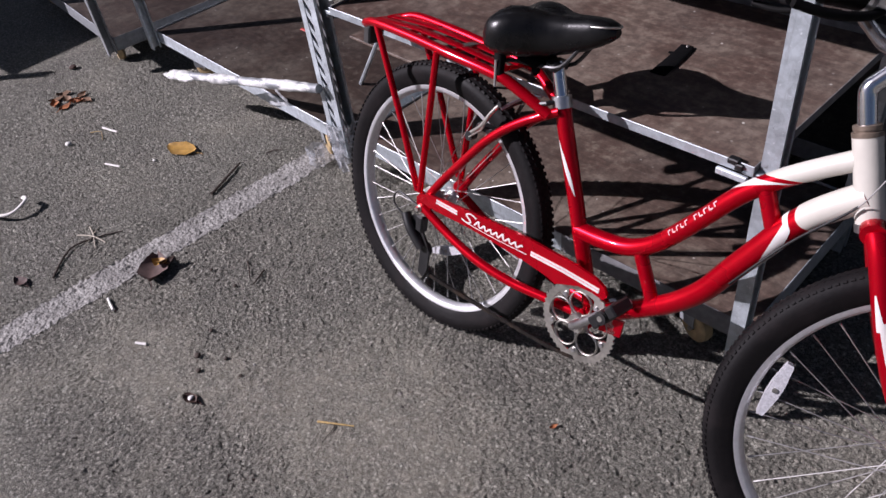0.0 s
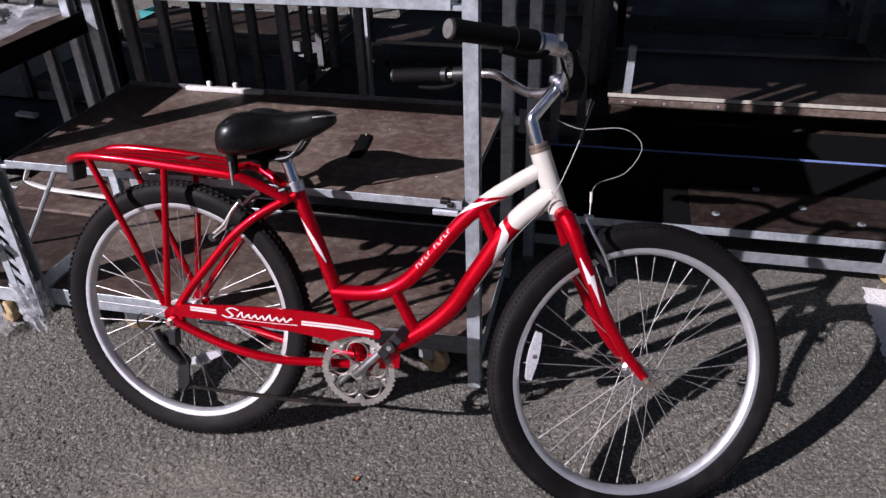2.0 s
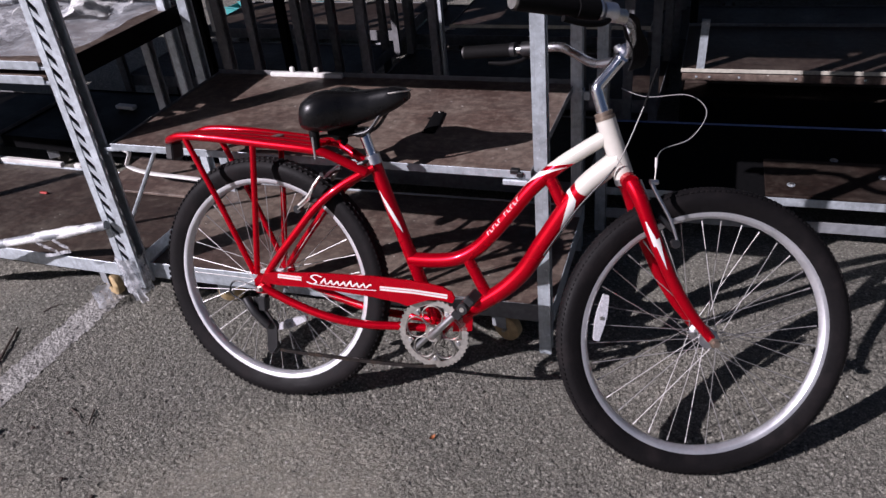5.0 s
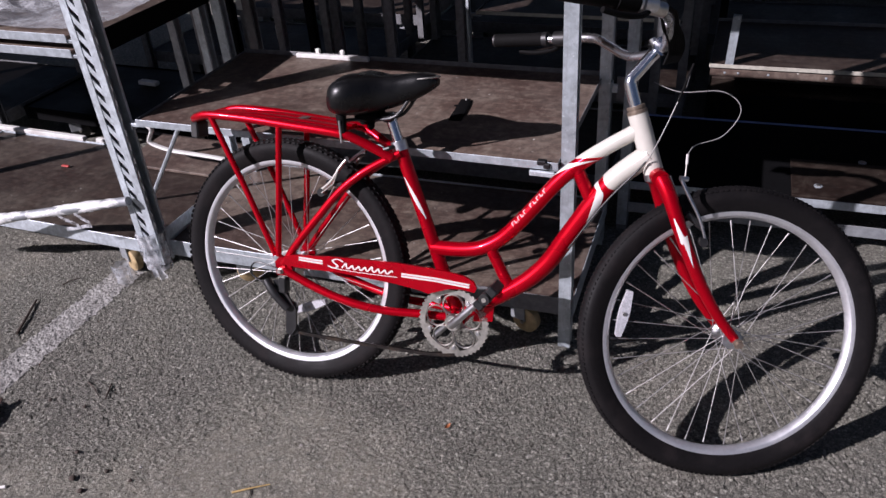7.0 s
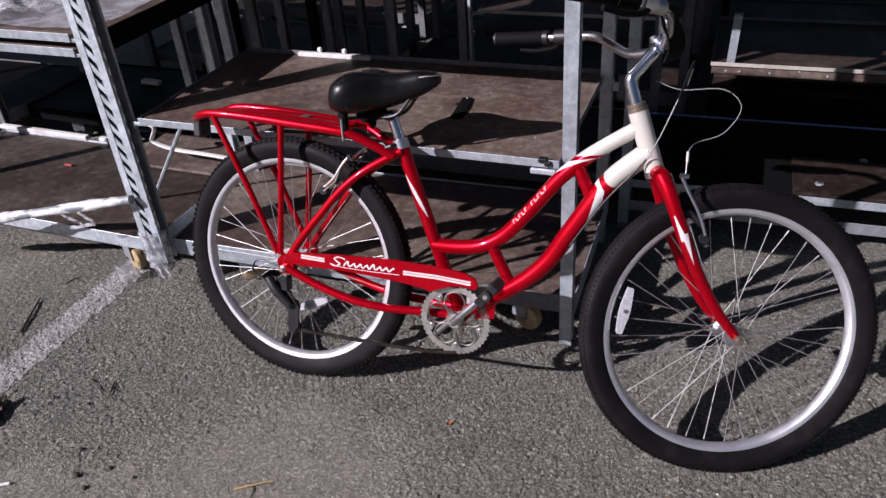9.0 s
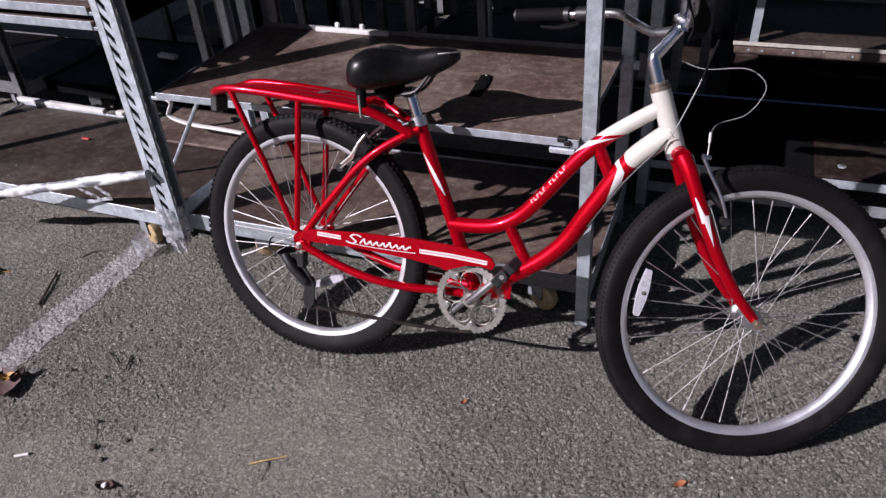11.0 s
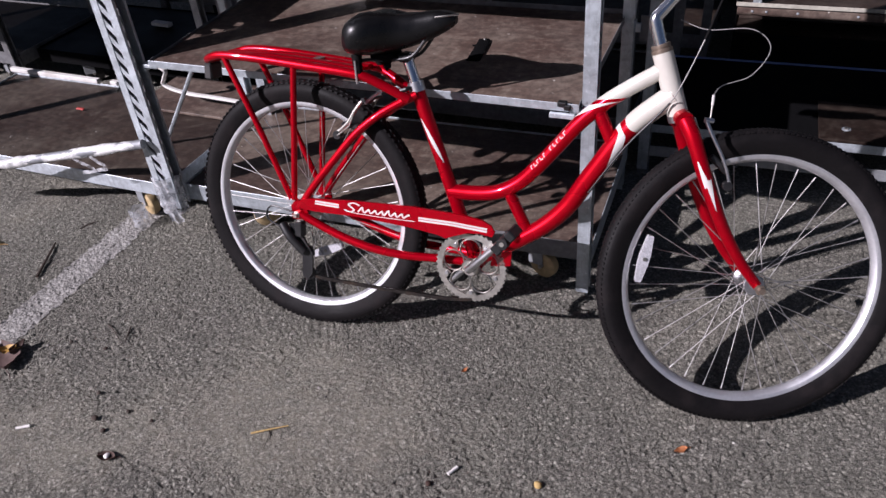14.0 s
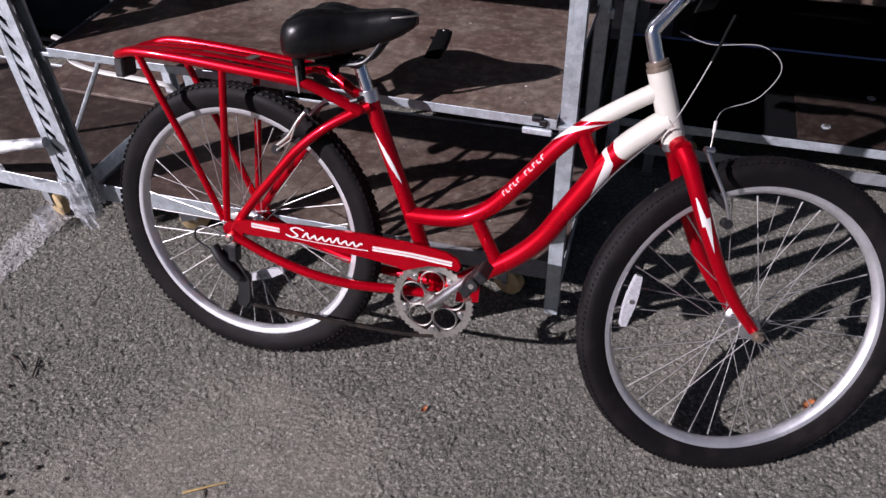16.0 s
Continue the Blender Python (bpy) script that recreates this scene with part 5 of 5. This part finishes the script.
part("gear_cable", bar(CABLE_RUN[23:], r=0.0022, segs=8), BLACK, bike, "black cable housing")

# ---- small things ----
def crumple(nx, ny, shape, amp, scale, seed):
    """A crumpled sheet: shape(u, v) gives its base form."""
    bm = bmesh.new()
    grid = []
    for j in range(ny + 1):
        row = []
        for i in range(nx + 1):
            p = shape(i / nx, j / ny)
            q = p * scale + V(seed, seed * 2, seed * 3)
            d = noise.noise_vector(q) + 0.5 * noise.noise_vector(q * 2.3)
            row.append(bm.verts.new(p + V(d.x, d.y, d.z) * amp))
        grid.append(row)
    for j in range(ny):
        for i in range(nx):
            bm.faces.new((grid[j][i], grid[j][i + 1], grid[j + 1][i + 1], grid[j + 1][i]))
    return bm


def film_material(name="plastic_film", clear=0.20, cover=0.85, scale=45, low=(0.40, 0.43, 0.47), high=(0.72, 0.74, 0.76)):
    m, nt, b = node_material(name)
    co = coords(nt)
    n = tex_noise(nt, co, scale, 5, 0.7)
    nt.links.new(ramp(nt, n, [(0.3, low), (0.7, high)]), b.inputs["Base Color"])
    b.inputs["Roughness"].default_value = 0.22
    nt.links.new(ramp(nt, n, [(0.35, clear), (0.62, cover)]), b.inputs["Alpha"])
    bump(nt, b, n, 0.6, 0.004)
    return m


FILM = film_material(clear=0.10, cover=0.75, low=(0.50, 0.52, 0.55), high=(0.80, 0.81, 0.83))
FILM_WHITE = film_material("white_plastic_film", 0.60, 0.97, 30, (0.66, 0.67, 0.66), (0.84, 0.84, 0.82))
FILM_THIN = film_material("thin_plastic_film", 0.30, 0.55, 14)
LEAF_YELLOW = coat_material("yellow_leaf", (0.42, 0.24, 0.05), 0.6, 0.0, 0.3, 60, (0.12, 0.06, 0.02), 0.6)
LEAF_BROWN = coat_material("dead_leaf", (0.055, 0.028, 0.020), 0.8, 0.0, 0.35, 60, (0.02, 0.014, 0.01), 0.6)
LEAF_TAN = coat_material("withered_leaf", (0.20, 0.115, 0.065), 0.8, 0.0, 0.4, 70, (0.07, 0.04, 0.025), 0.6)
LEAF_PURPLE = coat_material("purple_brown_leaf", (0.105, 0.066, 0.058), 0.75, 0.0, 0.4, 50, (0.035, 0.022, 0.02), 0.6)
PALE_STRAW = coat_material("bleached_straw", (0.58, 0.52, 0.42), 0.7, 0.0, 0.2, 90)
LEAF_ORANGE = coat_material("orange_leaf", (0.36, 0.13, 0.045), 0.7, 0.0, 0.3, 80, (0.1, 0.05, 0.02), 0.5)
STRAW = coat_material("dry_straw", (0.52, 0.36, 0.14), 0.7, 0.0, 0.3, 90, (0.15, 0.08, 0.03), 0.5)
TWIG = coat_material("dark_twig", (0.060, 0.042, 0.032), 0.8, 0.0, 0.35, 120, (0.02, 0.015, 0.012), 0.5)
PAPER = coat_material("cigarette_paper", (0.78, 0.76, 0.72), 0.7, 0.0, 0.1, 90, (0.4, 0.33, 0.22), 0.3)
TEAL = coat_material("teal_plastic", (0.05, 0.30, 0.30), 0.45, 0.0, 0.2, 30, (0.2, 0.3, 0.3), 0.3)
REDBIT = coat_material("red_scrap", (0.45, 0.05, 0.04), 0.6, 0.0, 0.2, 80)


def leaf(x, y, turn, length, width, curl, material, label, seed, z=-0.0005):
    th = empty("fallen_leaf", pose(x, y, z, 0, 0, turn), label, "leaf", "fallen leaves")
    bm = crumple(14, 8, lambda u, v: V((u - 0.5) * length, (v - 0.5) * width * (math.sin(math.pi * min(1, max(0.03, u))) ** 0.75), curl * ((v - 0.5) ** 2 * 4 * 0.6 + (u - 0.5) ** 2 * 4 * 0.5)), 0.0035, 40, seed)
    low = min(v.co.z for v in bm.verts)
    for v in bm.verts:
        v.co.z -= low
    part("blade", bm, material, th)
    part("stalk", bar(smooth_path([V(length * 0.48, 0, curl * 0.4), V(length * 0.62, 0.004, curl * 0.3), V(length * 0.75, 0.002, 0.002)], 3), r=0.0011, segs=6), material, th)
    return th


leaf(-1.283, -0.029, 18, 0.135, 0.078, 0.008, LEAF_YELLOW, "dry yellow leaf lying on the asphalt", 1)
leaf(-0.755, -0.414, -36, 0.125, 0.092, 0.022, LEAF_PURPLE, "large curled purple-brown leaf lying on the parking line", 2)
leaf(-0.757, -0.392, 30, 0.048, 0.036, 0.010, LEAF_YELLOW, "small yellowish leaf caught in a larger curled one", 3, 0.012)
leaf(-0.735, -0.375, 75, 0.045, 0.026, 0.014, LEAF_BROWN, "small dark leaf caught in a larger curled one", 31, 0.012)
for k, (dx, dy) in enumerate(((0, 0), (0.04, 0.02), (-0.04, -0.03), (0.02, 0.05), (-0.01, -0.05), (0.07, 0.05), (-0.06, 0.01), (0.05, -0.03))):
    leaf(-2.02 + dx, -0.149 + dy, 40 * k, 0.060, 0.035, 0.010, LEAF_ORANGE if k % 3 == 1 else LEAF_TAN, "small shrivelled brown leaf in a little heap on the asphalt", 4 + k)
leaf(-0.239, -0.585, 10, 0.050, 0.026, 0.012, LEAF_BROWN, "small brown leaf lying on the asphalt", 11)
leaf(1.019, -0.136, 30, 0.030, 0.018, 0.006, LEAF_ORANGE, "small orange leaf lying on the asphalt", 12)
leaf(-1.036, -0.714, 5, 0.058, 0.034, 0.010, LEAF_PURPLE, "small brown leaf lying on the asphalt", 13)
leaf(1.300, 0.205, 60, 0.040, 0.026, 0.010, LEAF_ORANGE, "small orange leaf lying on the asphalt", 14)
leaf(0.470, -0.060, 60, 0.018, 0.012, 0.005, LEAF_ORANGE, "tiny orange leaf lying on the asphalt", 15)


def stick(points, r, material, name, label, category, group):
    x, y = points[0]
    th = empty(name, pose(x, y, r - 0.0015), label, category, group)
    part("stem", bar(smooth_path([V(px - x, py - y, 0.002 * (k % 2)) for k, (px, py) in enumerate(points)], 4), r=(r, r * 0.6), segs=7), material, th)
    return th


stick([(0.055, -0.412), (0.090, -0.390), (0.130, -0.362)], 0.0028, STRAW, "straw", "short piece of yellow straw on the asphalt", "straw", "straws")
stick([(0.085, -0.380), (0.100, -0.402), (0.108, -0.440)], 0.0012, TWIG, "twig", "thin dark twig on the asphalt", "twig", "twigs")
stick([(-0.949, -0.102), (-0.985, -0.025), (-1.028, 0.058)], 0.0050, TWIG, "twig", "short dark stick beside the parking line", "twig", "twigs")
stick([(-0.973, -0.640), (-1.062, -0.548), (-1.049, -0.458), (-1.010, -0.392)], 0.0032, TWIG, "twig", "curved dark twig on the asphalt", "twig", "twigs")
stick([(-1.115, -0.500), (-1.065, -0.470), (-1.005, -0.455)], 0.0024, PALE_STRAW, "straw", "pale straw crossing a twig", "straw", "straws")
stick([(-1.125, -0.455), (-1.075, -0.465), (-1.000, -0.492)], 0.0020, PALE_STRAW, "straw", "pale straw crossing a twig", "straw", "straws")
stick([(-1.100, -0.435), (-1.070, -0.470), (-1.045, -0.505)], 0.0018, PALE_STRAW, "straw", "pale straw crossing a twig", "straw", "straws")
stick([(-0.568, -0.208), (-0.530, -0.225), (-0.498, -0.245)], 0.0022, TWIG, "twig", "thin dark twig on the asphalt", "twig", "twigs")
stick([(-0.496, -0.196), (-0.482, -0.222), (-0.470, -0.250)], 0.0026, TWIG, "twig", "thin dark twig on the asphalt", "twig", "twigs")
stick([(-1.007, 0.150), (-0.995, 0.178), (-0.975, 0.205)], 0.0024, TWIG, "twig", "thin dark twig on the asphalt", "twig", "twigs")
stick([(-1.69, -0.20), (-1.66, -0.17), (-1.60, -0.19)], 0.0016, STRAW, "straw", "thin pale straw on the asphalt", "straw", "straws")


def butt(x, y, turn, length=0.055):
    th = empty("cigarette_butt", pose(x, y, 0.0028, 0, 0, turn), "smoked white cigarette end lying on the asphalt", "cigarette end", "cigarette ends")
    part("paper", bar([V(-length / 2, 0, 0), V(length * 0.2, 0, 0), V(length / 2, 0.001, 0)], r=0.0040, segs=12), PAPER, th)
    part("filter", bar([V(length / 2, 0.001, 0), V(length / 2 + 0.012, 0.001, 0)], r=0.0041, segs=12), PAPER, th)


butt(-1.404, -0.246, 22)
butt(-1.645, -0.142, 15, 0.07)
butt(-0.728, -0.570, -12, 0.045)
butt(-0.515, -0.586, 30, 0.022)
butt(0.553, -0.360, 60, 0.016)


def pebble(x, y, r, material, label, seed):
    bm = bmesh.new()
    bmesh.ops.create_icosphere(bm, subdivisions=2, radius=r * 0.85)
    for v in bm.verts:
        v.co *= 1 + 0.25 * noise.noise(v.co * (1.2 / r) + V(seed, 0, 0))
        v.co.z *= 0.55
    low = min(v.co.z for v in bm.verts)
    for v in bm.verts:
        v.co.z -= low
    ob = part("pebble", bm, material)
    ob.location = (x, y, -0.0008)
    tagged(ob, label, "pebble", "pebbles")


for k, (x, y, r, mt) in enumerate(((-1.676, -0.291, 0.014, PAPER), (-2.279, -0.013, 0.020, LEAF_BROWN), (-0.241, -0.584, 0.009, PAPER), (-0.352, -0.500, 0.010, TWIG), (-0.305, -0.525, 0.008, TWIG), (-0.285, -0.455, 0.007, TWIG),
                                   (0.517, -0.404, 0.008, LEAF_BROWN), (0.746, -0.330, 0.011, STRAW), (-0.405, -0.428, 0.007, TWIG), (-0.208, -0.460, 0.006, TWIG), (-0.505, -0.290, 0.007, TWIG), (-1.30, -0.13, 0.008, PAPER), (-0.62, -0.30, 0.007, TWIG))):
    pebble(x, y, r, mt, "small dark pebble on the asphalt" if mt is TWIG else "small pale pebble on the asphalt", k)


def grit():
    """Loose chippings and specks strewn over the asphalt."""
    rng = random.Random(7)
    bm = bmesh.new()
    for _ in range(900):
        x, y = rng.uniform(-2.4, 2.0), rng.uniform(-1.0, 0.95)
        r = rng.uniform(0.0014, 0.0042) * (1.4 if rng.random() < 0.08 else 1)
        a = rng.uniform(0, 6.28)
        pts = [V(x + r * math.cos(a + k * 1.257) * rng.uniform(0.7, 1.3), y + r * math.sin(a + k * 1.257) * rng.uniform(0.7, 1.3), -0.0016) for k in range(5)]
        ring = [bm.verts.new(p) for p in pts]
        tip = bm.verts.new((x + rng.uniform(-0.3, 0.3) * r, y + rng.uniform(-0.3, 0.3) * r, -0.0016 + r * rng.uniform(0.6, 1.1)))
        for k in range(5):
            bm.faces.new((ring[k], ring[(k + 1) % 5], tip))
    m, nt, b = node_material("loose_chippings")
    g = nt.nodes.new("ShaderNodeNewGeometry")
    nt.links.new(ramp(nt, g.outputs["Random Per Island"], [(0.0, (0.03, 0.026, 0.024)), (0.55, (0.12, 0.105, 0.095)), (0.85, (0.32, 0.30, 0.28)), (1.0, (0.7, 0.68, 0.64))]), b.inputs["Base Color"])
    b.inputs["Roughness"].default_value = 0.85
    tagged(part("grit", bm, m, smooth=False), "loose chippings and specks strewn on the asphalt", "grit", kind="stuff")


grit()
# white plastic loop at the edge
loop = empty("plastic_strap", pose(-1.47, -0.60, 0.012), "bent white plastic strap lying on the asphalt", "strap")
part("band", bar(smooth_path([V(-0.09, -0.04, 0), V(0.02, -0.06, 0.004), V(0.09, -0.01, 0.012), V(0.07, 0.05, 0.02), V(0.03, 0.055, 0.012)], 6), r=0.0075, segs=10, flat=0.6), PAPER, loop)

# plastic film round the foot of the slotted post and on the trolleys
wrap = empty("film_wrap", pose(-0.655, 0.255, 0.048), "crumpled clear plastic film wound round the post foot", "plastic film")
part("sheet", crumple(40, 22, lambda u, v: V((0.046 + 0.004 * v) * math.cos(u * 7.2), (0.032 + 0.004 * v) * math.sin(u * 7.2), 0.030 + 0.115 * v + 0.03 * u * v), 0.006, 34, 5), FILM, wrap)
part("tail", crumple(14, 20, lambda u, v: V(-0.030 + 0.05 * u + 0.035 * v, -0.040 + 0.008 * math.sin(u * 9), 0.165 - 0.155 * v), 0.007, 30, 8), FILM, wrap)
cap = empty("film_wrap", pose(-0.800, 0.225, 0.0), "clear plastic film snagged on a caster", "plastic film")
part("sheet", crumple(22, 14, lambda u, v: V(0.026 * math.cos(u * 5.5), 0.026 * math.sin(u * 5.5) + 0.004, 0.010 + 0.062 * v), 0.008, 34, 9), FILM_THIN, cap)
onshelf = empty("film_sheet", pose(-1.36, 0.30, 0.842), "crumpled clear plastic film lying on the trolley shelf", "plastic film")
part("sheet", crumple(44, 30, lambda u, v: V((u - 0.5) * 0.78, v * 0.40, 0.020 + 0.016 * math.sin(u * 8 + v * 5)), 0.024, 11, 14), FILM, onshelf)

part("sheet", crumple(60, 30, lambda u, v: V(-0.50 + 1.17 * u, -0.015 + 0.56 * v, 0.006 + 0.004 * math.sin(u * 21 + v * 9)), 0.005, 9, 31), FILM_THIN, onshelf, "thin milky plastic film spread over the shelf")

part("film_clump", crumple(40, 26, lambda u, v: V(0.20 + 0.34 * u, 0.30 + 0.22 * v, 0.022 + 0.020 * math.sin(u * 9 + v * 4)), 0.022, 15, 41), FILM_WHITE, onshelf, "white crumpled plastic film")

# loose bar laid across, with film on it
BAR_A, BAR_B = V(-1.45, 0.115, 0.180), V(-0.655, 0.214, 0.345)
cross = empty("loose_bar", pose(0, 0, 0), "loose galvanised bar wrapped in white plastic film", "bar")
part("bar_body", bar([BAR_A, BAR_B], r=0.0145, segs=10), GALV_DULL, cross)
way = (BAR_B - BAR_A)
part("film", crumple(120, 18, lambda u, v: BAR_A + way * (-0.03 + 1.01 * u) + V(-0.2, 0.9, 0).normalized() * math.cos(v * 6.4) * (0.0165 + 0.004 * math.sin(u * 23)) + V(0, 0, 1) * math.sin(v * 6.4) * (0.0155 + 0.003 * math.sin(u * 17 + 1)), 0.0034, 26, 21), FILM_WHITE, cross)
part("film_clump", crumple(36, 18, lambda u, v: BAR_A + V(0.25 * u - 0.09, 0.03 * u - 0.012 + 0.019 * math.cos(v * 6.4) * (0.3 + math.sin(u * 3.1)), 0.045 * u - 0.018 + 0.013 * math.sin(v * 6.4) * (0.3 + math.sin(u * 3.1))), 0.008, 34, 27), FILM_WHITE, cross)
for k, (u0, u1, drop) in enumerate(((0.66, 0.74, 0.062), (0.74, 0.80, 0.058), (0.68, 0.80, 0.064))):   # torn strips that hang from it
    p, q = BAR_A.lerp(BAR_B, u0) + V(0, -0.012, -0.012 if k < 2 else -drop), BAR_A.lerp(BAR_B, u1) + V(0, -0.010, -drop + (0.004 if k < 2 else 0.0))
    part("film_tail", crumple(26, 5, lambda u, v: p.lerp(q, u) + V(0.003 * math.sin(u * 7), 0.002 * v, 0.011 * (v - 0.5)), 0.003, 40, 23 + k), FILM, cross)
# bits on the decks
scrap = empty("scrap", pose(-1.377, 0.630, 0.161), "small red scrap lying on the plywood deck", "scrap")
part("chip", boxes(((-0.018, -0.006, 0), (0.018, 0.006, 0.006)), bevel=0.002), REDBIT, scrap, smooth=False)
# crates far behind
for k, (x, y) in enumerate(((-2.40, 3.46), (-2.05, 3.44), (-1.72, 3.46), (-1.45, 3.44), (-0.98, 3.45))):
    cr = empty("plastic_crate", pose(x, y, 0, 0, 0, 7 * (k % 3) - 12), "low teal plastic crate standing far behind the trolleys", "crate", "teal crates")
    part("tub", boxes(((0, 0, 0.0), (0.18, 0.012, 0.05)), ((0, 0.128, 0.0), (0.18, 0.14, 0.05)), ((0, 0.012, 0.0), (0.012, 0.128, 0.05)), ((0.168, 0.012, 0.0), (0.18, 0.128, 0.05)), ((0.012, 0.012, 0.0), (0.168, 0.128, 0.01)), bevel=0.003), TEAL, cr, smooth=False)
    part("rim", boxes(((-0.006, -0.008, 0.05), (0.186, 0.008, 0.057)), ((-0.006, 0.132, 0.05), (0.186, 0.148, 0.057)), bevel=0.003), TEAL, cr, smooth=False)

# white strips that paint the lit top of the low deck's back rail
# White for wood and strap, and for sunlit stretches of steel.
WHITE_WOOD_AND_SUN = coat_material("white_wood_and_sun", (0.70, 0.69, 0.66), 0.6, 0.0, 0.15, 60, (0.25, 0.2, 0.16), 0.5)
for x0, x1, y, z, w in ((-1.96, -1.465, 0.846, 0.166, 0.011), (-1.405, -1.245, 0.843, 0.166, 0.010)):
    bt = empty("batten", pose(x0, y, z, 0, 0, -1.0), "white strip added for the lit top of the back rail of the deck", "batten", "white battens")
    part("strip", boxes(((0, -w, 0), (x1 - x0, w, w * 1.6)), bevel=0.002), WHITE_WOOD_AND_SUN, bt, smooth=False)
# bent strap and a thin brace between the deck and the shelf above it
strap = empty("bent_strap", pose(0, 0, 0), "bent white strap snagged behind the slotted post", "strap")
part("band", bar(smooth_path([V(-1.063, 0.740, 0.334), V(-1.003, 0.740, 0.313), V(-1.019, 0.741, 0.278), V(-1.030, 0.742, 0.254), V(-0.989, 0.741, 0.237), V(-0.914, 0.740, 0.227), V(-0.811, 0.738, 0.226), V(-0.690, 0.740, 0.219), V(-0.660, 0.750, 0.200), V(-0.652, 0.752, 0.168)], 5), r=0.0105, segs=8, flat=0.6), WHITE_WOOD_AND_SUN, strap)
filler = empty("plywood_board", pose(-1.16, 0.69, 0.1645), "worn brown plywood offcut lying on the low deck", "board", "plywood boards")
part("sheet", boxes(((0, 0, 0), (0.48, 0.27, 0.010)), bevel=0.0015), PLY, filler, smooth=False)
brace = empty("shelf_brace", pose(0, 0, 0), "thin galvanised diagonal brace under the shelf", "brace")
part("rod", bar([V(-0.560, 0.500, 0.585), V(-0.860, 0.500, 0.160)], r=0.0075, segs=8), GALV, brace)

# white strip with clips, painting the sunlit stretch of the shelf's back rail
edge = empty("batten", pose(-0.365, 0.818, 0.6005, 0, 0, 1.0), "white strip added for the sunlit stretch of the back rail", "batten", "white battens")
part("strip", boxes(((0, 0, 0), (0.265, 0.016, 0.014)), bevel=0.002), WHITE_WOOD_AND_SUN, edge, smooth=False)
for x in (0.070, 0.160):
    part("clip", boxes(((x, 0.010, 0.0142), (x + 0.016, 0.022, 0.030)), bevel=0.003), WHITE_WOOD_AND_SUN, edge, smooth=False)
# a white lath on the shaded ground behind
lath = empty("batten", pose(-2.02, 1.775, 0.0, 0, 0, 3.0), "short white lath lying on the ground behind the trolleys", "batten", "white battens")
part("strip", boxes(((0, 0, 0.002), (0.14, 0.03, 0.02)), bevel=0.002), WHITE_WOOD_AND_SUN, lath, smooth=False)
# a white block on the dark deck of the row behind
piece = empty("batten", pose(-1.668, 1.415, 0.1665, 0, 0, -4.0), "short white block lying on a dark trolley deck", "batten", "white battens")
part("strip", boxes(((0, 0, 0), (0.108, 0.034, 0.018)), bevel=0.003), WHITE_WOOD_AND_SUN, piece, smooth=False)
# a flat dark strip added for a shadow mark on the sunlit shelf
offcut = empty("shadow_strip", pose(0, 0, 0.6005), "flat dark strip standing for a shadow mark on the sunlit shelf", "strip")
part("band", bar(smooth_path([V(0.318, 0.594, 0.004), V(0.323, 0.570, 0.004), V(0.329, 0.520, 0.004), V(0.336, 0.455, 0.004)], 5), r=(0.015, 0.019), segs=12, flat=0.12), DULL_BLACK, offcut)
part("tab", bar([V(0.300, 0.548, 0.003), V(0.326, 0.556, 0.003)], r=(0.005, 0.008), segs=8, flat=0.25), DULL_BLACK, offcut)
# small steel speck for the bright spot at its tip
part("bright_tip", lathe([(0.0, 0.006), (0.004, 0.006), (0.003, 0.009), (0.0, 0.010)], 10, False, "z"), STEEL, offcut).matrix_local = Matrix.Translation((0.322, 0.588, 0))
# white plates added for sunlit patches on shaded posts, and a bright tab
for x, y, z0, z1, w in ((-1.446, 2.0, 0.36, 0.62, 0.036), (-1.235, 2.0, 0.222, 0.290, 0.026)):
    plate_ = empty("sunlit_patch", pose(x, y, 0), "white plate added for a sunlit patch on a shaded post", "sleeve", "post sleeves")
    part("shell", boxes(((0, -0.004, z0), (w, 0.0, z1)), ((0, 0.0, z0), (0.004, 0.03, z1)), bevel=0.001), WHITE_WOOD_AND_SUN, plate_, smooth=False)
    part("core", boxes(((0.006, 0.002, 0.0), (w, 0.03, 1.5)), bevel=0.001), GALV_SHADED, plate_, smooth=False)
tab = empty("post_tab", pose(0.628, 0.978, 0.500), "small bright steel tab on a dark trolley post", "bracket")
part("tongue", boxes(((0.018, -0.004, 0.0), (0.050, 0.004, 0.028)), ((0.0, -0.003, 0.012), (0.018, 0.003, 0.020)), bevel=0.001), GALV_BRIGHT, tab, smooth=False)
part("back_plate", boxes(((0.046, 0.004, -0.03), (0.080, 0.010, 0.05)), bevel=0.001), GALV_DIM, tab, smooth=False)
# a pale-edged shelf and a short bright post in the row behind the sunlit shelf
shelf(pose(-0.095, 1.852, 0.455, 0, 0, 0.5), 0.86, 0.50, "pale-edged plywood trolley shelf in the row behind", lip=0.011, dull=True, far=GALV_SHADED, steel_front=PALE_EDGE)
mate = empty("short_post", pose(-0.152, 1.846, 0.0), "short bright galvanised post beside a pale-edged shelf", "post")
channel_post(0.66, 0.026, 0.030, mat_=GALV_BRIGHT, parent=mate, foot=0.0)
